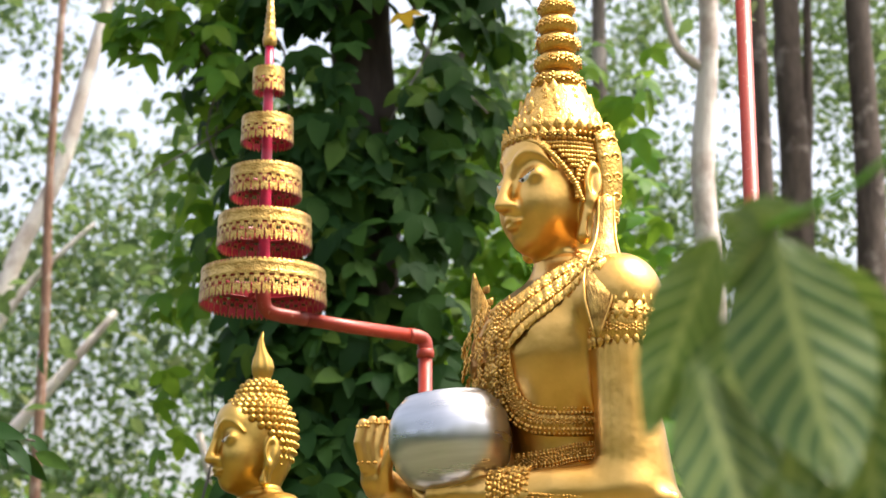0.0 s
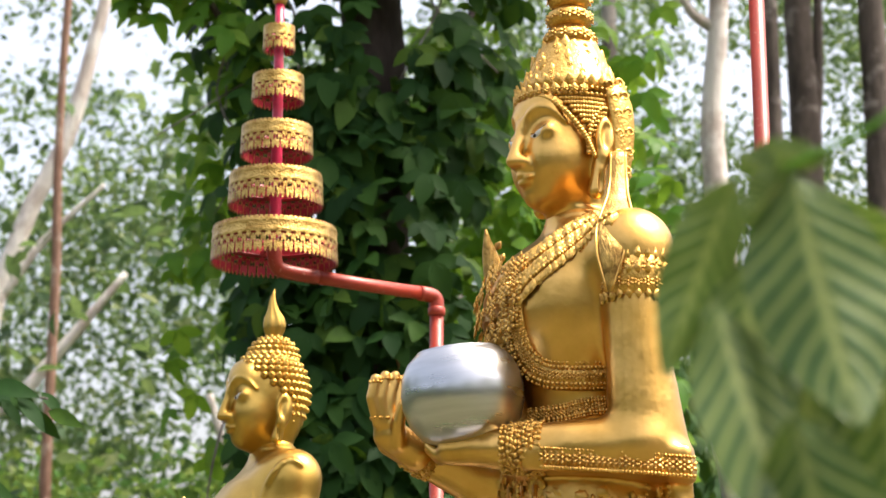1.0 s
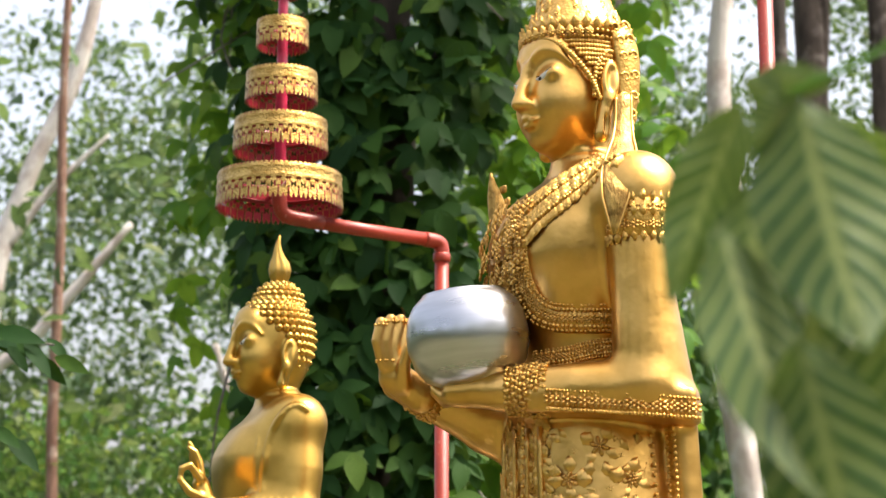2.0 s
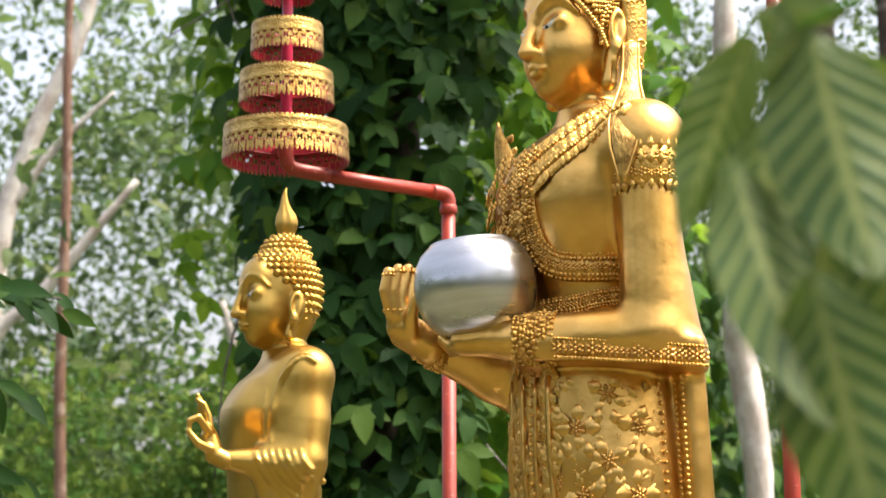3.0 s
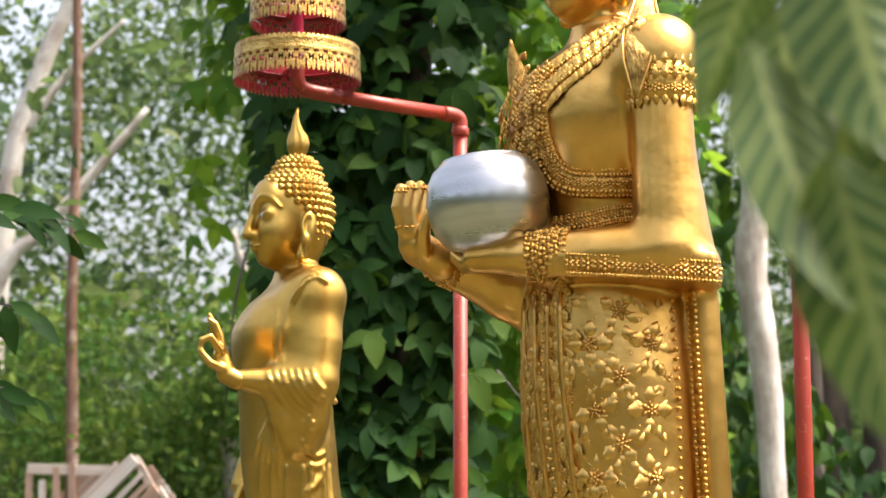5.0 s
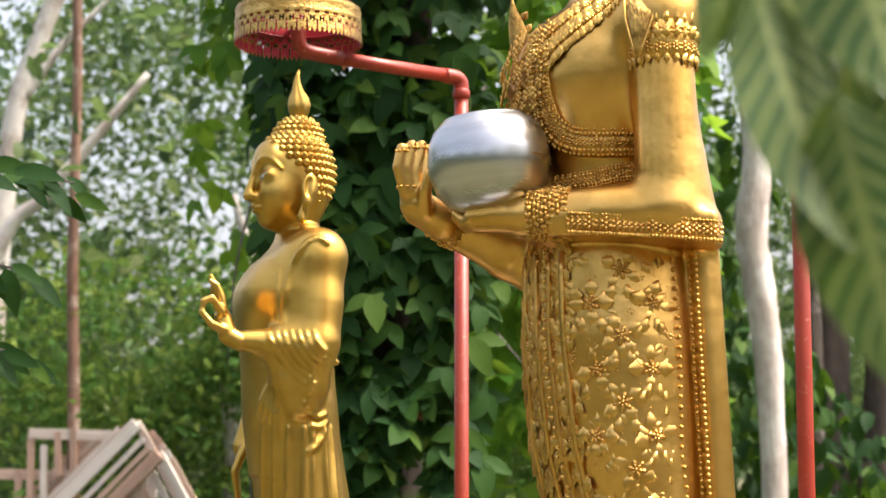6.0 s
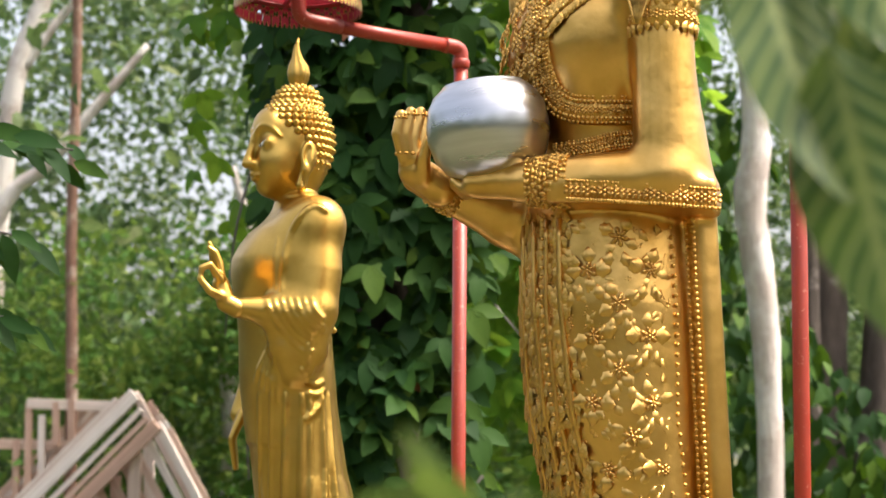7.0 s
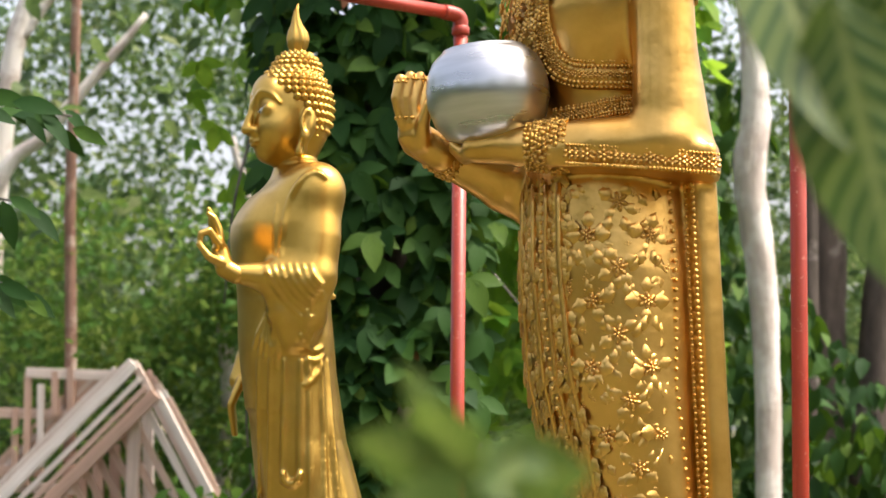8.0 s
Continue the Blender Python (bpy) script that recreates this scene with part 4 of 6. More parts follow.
def small_statue():
    """Curly-haired standing figure in a plain robe, one palm raised in front."""
    W = facing(20)
    near = np.array(W(0, 1, 0))
    torso = [(1.50, 0.0, 0, 0.085, 0.11), (1.62, 0.002, 0, 0.102, 0.134), (1.74, 0.008, 0, 0.106, 0.140), (1.84, 0.012, 0, 0.112, 0.146), (1.92, 0.010, 0, 0.108, 0.150),
             (1.985, -0.004, 0, 0.086, 0.146), (2.02, -0.014, 0, 0.062, 0.115), (2.04, -0.018, 0, 0.050, 0.078), (2.06, -0.018, 0, 0.044, 0.05)]
    robe = [(0.99, -0.10, 0, 0.15, 0.20), (1.14, -0.082, 0, 0.13, 0.182), (1.29, -0.062, 0, 0.118, 0.165), (1.42, -0.034, 0, 0.108, 0.150), (1.574, -0.011, 0, 0.104, 0.144), (1.66, 0.0, 0, 0.100, 0.137), (1.72, 0.004, 0, 0.09, 0.12)]

    def pleats(t, z):
        a = np.cos(t * 7 + 0.6 * np.sin(z * 5)) * 0.0016
        b = np.maximum(0, np.cos(t * 4.0 - 1.5)) ** 8 * -0.004
        return (a + b) * np.clip((1.60 - z) / 0.2, 0, 1)

    c = Clay((-0.30, -0.27, 0.985), (0.36, 0.30, 2.10), 0.0042)
    c.stack(robe, 0.01, pleats)
    c.stack(torso, 0.03)
    for q in (1, -1):
        c.ell((0.040, 0.050 * q, 1.90), (0.072, 0.080, 0.075), 0.06)
        c.ell((-0.030, 0.135 * q, 1.982), (0.056, 0.054, 0.056), 0.05)
    c.ell((-0.030, 0, 2.008), (0.054, 0.165, 0.044), 0.05)
    c.cap((-0.026, 0.04, 2.012), (-0.032, 0.135, 2.0), 0.034, 0.042, 0.04)
    c.stack([(2.0, -0.020, 0, 0.048, 0.050), (2.10, -0.016, 0, 0.044, 0.046)], 0.03)
    # Near arm: raised forearm under a fold of cloth.
    c.chain([W(0.076, 0.120, 1.985), W(0.080, 0.138, 1.88), W(0.076, 0.150, 1.80)], [0.055, 0.055, 0.051], 0.03)
    c.chain([W(0.072, 0.155, 1.785), W(-0.02, 0.168, 1.786), W(-0.105, 0.190, 1.793)], [0.050, 0.036, 0.021], 0.02)
    c.chain([W(0.035, 0.10, 1.97), W(0.03, 0.12, 1.90), W(0.03, 0.13, 1.80)], [0.05, 0.052, 0.05], 0.04)
    # The hanging sleeve, drawn together towards its lower tip.
    c.chain([W(0.066, 0.150, 1.77), W(0.062, 0.140, 1.70), W(0.050, 0.135, 1.655)], [0.046, 0.044, 0.026], 0.025)
    c.chain([W(-0.018, 0.160, 1.768), W(0.004, 0.155, 1.71), W(0.030, 0.145, 1.650)], [0.022, 0.030, 0.022], 0.03)

    def seam(points, radii, k, n=10, start=0.11):
        """A raised line over the near side through (right, up) points."""
        c.chain([c.outward(W(p[0], start, p[1]), near) for p in curve([(a, b, 0) for a, b in points], n)], radii, k)

    for i in range(7):
        a = -0.030 + 0.017 * i
        seam([(a, 1.812), (a + 0.012, 1.782), (a + 0.044, 1.735 + 0.002 * i), (min(0.084, a + 0.080), 1.697 + 0.010 * i)], [0.002, 0.006, 0.0075, 0.007, 0.002], 0.007)
    for i in range(4):
        seam([(0.050 + 0.008 * i, 1.655 + 0.014 * i), (0.064, 1.648 + 0.016 * i), (0.074, 1.66 + 0.018 * i)], [0.003, 0.006, 0.003], 0.008, 6)
    # Fan of folds from under the sleeve down the front.
    for i in range(5):
        seam([(-0.028 + 0.004 * i, 1.715 - 0.01 * i), (-0.046 + 0.010 * i, 1.672 - 0.009 * i), (-0.064 + 0.014 * i, 1.632 - 0.012 * i)], [0.002, 0.0055, 0.0075, 0.003], 0.006, 7, 0.04)
    # Robe edges: over the near shoulder down to the arm, the side folds, and the long front band.
    seam([(0.098, 2.014), (0.088, 2.022), (0.072, 2.024), (0.050, 2.012), (0.027, 1.98), (0.012, 1.935), (0.006, 1.89), (0.002, 1.835)], [0.005, 0.006, 0.0055, 0.0045], 0.007, 22, 0.10)
    seam([(-0.012, 1.955), (-0.014, 1.90), (-0.012, 1.84)], [0.001, 0.0035, 0.003], 0.006, 8, 0.08)
    for a, b, lo, w in ((0.012, 0.010, 1.33, 0.0075), (0.048, 0.050, 1.33, 0.0075), (-0.022, -0.030, 1.0, 0.004), (-0.052, -0.058, 1.0, 0.004), (0.092, 0.125, 1.0, 0.005), (0.066, 0.082, 1.0, 0.004), (0.104, 0.165, 1.0, 0.005)):
        seam([(a, 1.60), (a * 0.5 + b * 0.5, (1.60 + lo) / 2), (b, lo)], [0.004, w, w], 0.006, 12, 0.03)
    seam([(0.010, 1.345), (0.016, 1.328), (0.030, 1.322), (0.044, 1.328), (0.050, 1.345)], [0.0065, 0.010, 0.0065], 0.006, 8, 0.03)
    # Knotted cloth at the side of the waist.
    for pts in (((0.062, 1.63), (0.076, 1.622), (0.092, 1.63)), ((0.064, 1.605), (0.078, 1.60), (0.094, 1.612)), ((0.062, 1.60), (0.066, 1.57), (0.060, 1.545)), ((0.060, 1.545), (0.078, 1.562), (0.092, 1.592))):
        seam(pts, [0.004, 0.006, 0.004], 0.007, 6, 0.06)
    # Far arm hanging, fingers pointing down.
    c.chain([(-0.02, -0.15, 1.95), (0.0, -0.185, 1.72), (0.07, -0.18, 1.56)], [0.048, 0.045, 0.025], 0.02)
    for i in range(4):
        c.chain([(0.07, -0.185 + 0.012 * i, 1.56), (0.085 + 0.004 * i, -0.185 + 0.012 * i, 1.50), (0.075 + 0.004 * i, -0.185 + 0.012 * i, 1.43)], [0.013, 0.009, 0.006], 0.004)
    bag = Bag()
    bag.put(*c.skin(), 0)
    # The raised palm: thumb and first finger meet in a ring, the others stand up.
    p = Clay((0.13, 0.05, 1.73), (0.29, 0.22, 1.97), 0.0026)
    p.chain([(0.155, 0.147, 1.79), (0.18, 0.142, 1.803), (0.192, 0.138, 1.845)], [0.022, 0.022, 0.019], 0.015)
    for i, (top, fwd) in enumerate(((1.925, 0.222), (1.937, 0.218), (1.93, 0.208))):
        y = 0.137 - 0.016 * (i - 0.5)
        p.chain([(0.192, y, 1.855), (0.197 + 0.004 * i, y, 1.89), (0.208, y, 1.915), (fwd, y, top)], [0.0105, 0.009, 0.0078, 0.005], 0.004)
    p.chain([(0.196, 0.154, 1.855), (0.222, 0.162, 1.885), (0.241, 0.162, 1.877), (0.243, 0.16, 1.855)], [0.0095, 0.008, 0.0072, 0.006], 0.004)
    p.chain([(0.195, 0.155, 1.815), (0.222, 0.165, 1.826), (0.243, 0.162, 1.852)], [0.012, 0.0095, 0.0065], 0.006)
    bag.put(*p.skin(), 0)
    S, Z, U = 1.0, 2.188, -0.002
    head = Clay((-0.13, -0.12, 2.02), (0.14, 0.12, 2.37), 0.0023)
    sculpt_head(head, Z, S, U, 0.034)
    head.stack([(2.025, -0.020, 0, 0.050, 0.052), (2.05, -0.018, 0, 0.047, 0.049), (2.12, -0.014, 0, 0.046, 0.048)], 0.03)
    head.ell((-0.014, 0, 2.286), (0.056, 0.054, 0.048), 0.03)
    head.ell((-0.034, 0, 2.165), (0.058, 0.072, 0.08), 0.03)
    for h in (2.068, 2.088):
        head.stack([(h - 0.002, -0.016, 0, 0.0480, 0.0500), (h + 0.002, -0.016, 0, 0.0480, 0.0500)], 0.008)
    first = len(bag.v)
    bag.put(*head.skin(), 0)
    eye_shapes(bag, head, Z, S, 1, 2)
    # Rows of snail-shell curls over skull and topknot.
    for row in range(16):
        el = radians(-66 + 9.4 * row)
        n = max(6, int(34 * math.cos(el)))
        for j in range(n):
            az = 2 * math.pi * (j + 0.5 * (row % 2)) / n
            d = np.array([math.cos(el) * math.cos(az), math.cos(el) * math.sin(az), math.sin(el)])
            o = np.array([-0.006, 0, Z + 0.012]) + d * np.array([0.093, 0.086, 0.106])
            low = Z + np.interp(o[0], [-0.036, -0.030, 0.0, 0.03, 0.06, 0.09], [-0.14, -0.005, 0.012, 0.032, 0.054, 0.062])
            if o[2] < low:
                continue
            q = 0.0100
            bag.place(BALL, o, frame_axes(d) * q, 0)
            bag.place(BEAD, o + d * q * 0.85, frame_axes(d) * q * 0.5, 0)
    for row in range(5):
        el = radians(5 + 17 * row)
        n = max(5, int(24 * math.cos(el)))
        for j in range(n):
            az = 2 * math.pi * (j + 0.5 * (row % 2)) / n
            d = np.array([math.cos(el) * math.cos(az), math.cos(el) * math.sin(az), math.sin(el)])
            o = np.array([-0.014, 0, 2.286]) + d * np.array([0.058, 0.056, 0.05])
            bag.place(BALL, o, frame_axes(d) * 0.0085, 0)
            bag.place(BEAD, o + d * 0.007, frame_axes(d) * 0.0042, 0)
    # Flame on the topknot.
    flame = [(0.015, 2.325), (0.017, 2.337), (0.024, 2.352), (0.0265, 2.368), (0.023, 2.386), (0.0135, 2.404), (0.009, 2.42), (0.006, 2.436), (0.0015, 2.456)]
    v, f = lathe(flame, 32)
    a = np.arctan2(v[:, 1], v[:, 0])
    k = 1 + 0.10 * np.cos(7 * a + (v[:, 2] - 2.33) * 18)
    v[:, :2] *= k[:, None]
    v[:, 0] -= 0.014 + 0.006 * np.sin((v[:, 2] - 2.33) * 50) * ((v[:, 2] - 2.33) / 0.12)
    bag.put(v, f, 0)
    # Pale patch on the brow.
    bag.place(BALL, (0.0905, -0.014, Z + 0.046), frame_axes((1, -0.15, 0.25)) * np.array([0.010, 0.022, 0.0045]), 3)
    spin = np.array(Matrix.Rotation(radians(7), 3, "Z"))
    for i in range(first, len(bag.v)):
        bag.v[i] = bag.v[i] * [0.97, 0.97, 1.0] @ spin.T
    me = bag.mesh("gilded_statue", [GOLD_SMALL, EYE_WHITE, EYE_DARK, PALE_PATCH])
    ob = new("gilded_statue", me)
    ob.matrix_world = pose(-0.444, 4.18, 0, 0, 0, 180 + 20)
    return tagged(ob, "smaller gilded statue with curled hair, one palm raised", "statue")


small_statue()

# ---- alms bowl ----
def alms_bowl():
    b = Bag()
    prof = [(0.030, 1.958), (0.055, 1.962), (0.080, 1.976), (0.098, 2.000), (0.1075, 2.032), (0.108, 2.058), (0.103, 2.086), (0.092, 2.108), (0.078, 2.121), (0.074, 2.124), (0.073, 2.127), (0.069, 2.127), (0.068, 2.118),
            (0.085, 2.10), (0.098, 2.06), (0.094, 2.01), (0.06, 1.972), (0.0, 1.968)]
    v, f = lathe(prof, 64)
    b.put(v, f)
    ob = new("alms_bowl", b.mesh("alms_bowl", [STEEL]))
    ob.matrix_world = pose(0.014, 3.085, -0.010) @ pose(0, 0, 2.04, 0, -6, 0) @ pose(0, 0, -2.04)
    return tagged(ob, "round brushed steel alms bowl held in gilded palms", "bowl")


alms_bowl()


# ---- tiered ceremonial umbrella on its bent pipe ----
def tier_mesh(radius, height, units):
    """A pierced metal hoop: spikes above, embossed band, hearts and holes, points below; red lining inside."""
    cols, rows = 12, 18
    n = units * cols
    keep = np.zeros((rows, n), bool)
    for i in range(rows):
        z = (i + 0.5) / rows
        for j in range(n):
            u = ((j + 0.5) % cols) / cols
            ok = True
            if z > 0.93:
                ok = abs((u * 2 % 1) - 0.5) < 0.5 * (1 - (z - 0.93) / 0.07) + 0.12
            if z < 0.13:
                ok = abs((u * 2 % 1) - 0.5) < 0.5 * (z / 0.13) + 0.06
            if math.hypot((u - 0.5) * 1.5, z - 0.22) < 0.115:
                ok = False
            d = min(u, 1 - u)
            if 0.27 < z < 0.45 and abs(d - 0.14) < 0.115 - 0.6 * abs(z - 0.36) and z < 0.44:
                ok = False
            if 0.45 < z < 0.53 and abs(u - 0.5) < 0.30 and abs(abs(u - 0.5) - 0.14) < 0.02 + (z - 0.44) * 1.3:
                ok = False
            keep[i, j] = ok
    a = np.linspace(0, 2 * np.pi, n, endpoint=False)
    b = Bag()
    ring = []
    for i in range(rows + 1):
        t = i / rows
        r = radius * (1.0 - 0.035 * t)
        if 0.56 < t < 0.62 or 0.86 < t < 0.92:
            r *= 1.012
        ring.append(np.c_[r * np.cos(a), r * np.sin(a), np.full(n, height * t)])
    out = np.concatenate(ring)
    inner = out * np.array([1 - 0.004 / radius, 1 - 0.004 / radius, 1])
    fo, fi = [], []
    for i in range(rows):
        for j in range(n):
            if keep[i, j]:
                q = (i * n + j, i * n + (j + 1) % n, (i + 1) * n + (j + 1) % n, (i + 1) * n + j)
                fo.append(q)
                fi.append(q[::-1])
    b.put(out, fo, 0)
    b.put(inner, fi, 1)
    return b.mesh("tier", [BRASS, LINING])


def umbrella():
    top = thing("tiered_umbrella", -0.045, 4.51, 0.0, "five-tiered gold and red ceremonial umbrella on a bent red pipe", "umbrella")
    ox, oy = -0.441 + 0.045, 4.25 - 4.51
    for r, z, h, units in ((0.157, 2.530, 0.090, 40), (0.1185, 2.673, 0.084, 32), (0.0910, 2.803, 0.078, 25), (0.0665, 2.945, 0.070, 18), (0.0410, 3.080, 0.066, 12)):
        t = part("tier", tier_mesh(r, h, units), top, "pierced brass hoop lined in red")
        t.location = (ox, oy, z)
        # A red spoked disc high inside the hoop carries it on the stem.
        b = Bag()
        rim = [(r * 0.80, h * 0.58), (r * 0.945, h * 0.54), (r * 0.945, h * 0.64), (r * 0.80, h * 0.62), (r * 0.80, h * 0.58)]
        v, f = lathe(rim[:-1], 48)
        f = f[:-2] + [(3 * 48 + (j + 1) % 48, 3 * 48 + j, j, (j + 1) % 48) for j in range(48)]
        b.put(v, f)
        for k in range(4):
            w = box_shape(r * 0.92, 0.010, 0.012)
            b.put(*turned((w[0] + [r * 0.46, 0, h * 0.6], w[1]), 0, 0, 90 * k + 20))
        part("spokes", b.mesh("spokes", [LINING]), t)
    b = Bag()
    b.put(*tube(curve([(ox, oy, 2.56), (ox, oy, 2.8), (ox, oy, 3.23)], 8), [0.0145, 0.0145, 0.011], 20))
    part("stem", b.mesh("stem", [MAGENTA]), top, "magenta painted stem")
    b = Bag()
    prof = [(0.010, 3.205), (0.017, 3.21), (0.019, 3.225), (0.016, 3.238)]
    z, r = 3.238, 0.017
    for i in range(9):
        prof += [(r * 0.75, z), (r, z + 0.008), (r * 0.75, z + 0.016)]
        z += 0.0165
        r *= 0.90
    prof += [(0.004, z + 0.03), (0.001, z + 0.06)]
    v, f = lathe(prof, 24)
    b.put(v + [ox, oy, 0], f)
    part("finial", b.mesh("finial", [BRASS]), top, "ringed gold finial")
    b = Bag()
    b.put(*tube(curve([(ox, oy, 2.59), (ox, oy, 2.56), (ox + 0.006, oy + 0.004, 2.528), (ox + 0.03, oy + 0.02, 2.517), (ox + 0.1, oy + 0.066, 2.514)], 16), [0.0185] * 3, 20))
    part("bend", b.mesh("bend", [RED]), top)
    b = Bag()
    b.put(*tube([(ox + 0.09, oy + 0.06, 2.514), (ox + 0.2, oy + 0.131, 2.510), (-0.03, -0.02, 2.507)], [0.0172] * 3, 20))
    part("arm", b.mesh("arm", [RED]), top, "chipped red horizontal pipe")
    b = Bag()
    b.put(*tube(curve([(-0.045, -0.03, 2.507), (-0.015, -0.01, 2.505), (-0.002, -0.001, 2.495), (0, 0, 2.47)], 12), [0.0195] * 3, 20))
    b.put(*lathe([(0.0195, 2.452), (0.0225, 2.455), (0.0225, 2.472), (0.0195, 2.476)], 24))
    part("elbow", b.mesh("elbow", [RED]), top)
    b = Bag()
    b.put(*tube([(0, 0, -0.1), (0, 0, 1.2), (0, 0, 2.455)], [0.018] * 3, 24))
    part("post", b.mesh("post", [RED]), top, "plain red upright pipe")
    return top


umbrella()


def red_post():
    b = Bag()
    b.put(*tube([(0, 0, -0.1), (0, 0, 1.5), (0, 0, 3.7)], [0.0185] * 3, 24))
    b.put(*lathe([(0.0185, 3.69), (0.024, 3.695), (0.024, 3.73), (0.0185, 3.735), (0.0, 3.74)], 24))
    ob = new("red_post", b.mesh("red_post", [RED]))
    ob.location = (0.7215, 4.0, 0)
    return tagged(ob, "glossy red painted steel post standing behind the tall statue", "post")


red_post()

# ---- trees and foliage ----
CREEPER = merged([turned(leaf_shape(5, 0.27, 0.18, 0.22), 0, 0, 0), turned(leaf_shape(4, 0.25, 0.18, 0.2), 0, 0, 62, 0.8), turned(leaf_shape(4, 0.25, 0.18, 0.2), 0, 0, -62, 0.8)])
OVAL = leaf_shape(3, 0.26, 0.2, 0.3)
SLIM = leaf_shape(2, 0.3, 0.2, 0.2)


def hang(bag, shape, o, size, outward, mat=0, spread=0.5):
    """A leaf at o, facing outward, its tip hanging down."""
    n = unit(np.asarray(outward, float) + rng.normal(0, spread, 3) + [0, 0, 0.35])
    tip = unit(np.array([rng.normal(0, 0.45), rng.normal(0, 0.3), -1.0]))
    tip = unit(tip - n * (tip @ n))
    bag.place(shape, o, np.stack([np.cross(tip, n), tip, n], 1) * size, mat)


def scatter(bag, shape, o, size, mat=0):
    m = np.array(Euler(rng.uniform(-1.1, 1.1, 3) + [0, 0, rng.uniform(0, 6.28)]).to_matrix())
    bag.place(shape, o, m * size, mat)


TINY = (np.array([(0, 0, 0), (-0.28, 0.45, 0.06), (0, 0.5, 0), (0.28, 0.45, 0.06), (0, 1.0, -0.12)]), [(0, 1, 2), (0, 2, 3), (1, 4, 2), (2, 4, 3)])


def spins(k):
    """Random turns, mostly facing up or towards the clearing."""
    q = rng.normal(size=(k, 4))
    q /= np.linalg.norm(q, axis=1)[:, None]
    w, x, y, z = q.T
    return np.stack([1 - 2 * (y * y + z * z), 2 * (x * y - z * w), 2 * (x * z + y * w), 2 * (x * y + z * w), 1 - 2 * (x * x + z * z), 2 * (y * z - x * w),
                     2 * (x * z - y * w), 2 * (y * z + x * w), 1 - 2 * (x * x + y * y)], 1).reshape(-1, 3, 3)


def cloud(bag, centre, spread, k, lo, hi):
    o = np.array(centre) + rng.normal(0, 1, (k, 3)) * spread
    bag.many(TINY, o, spins(k) * rng.uniform(lo, hi, (k, 1, 1)))


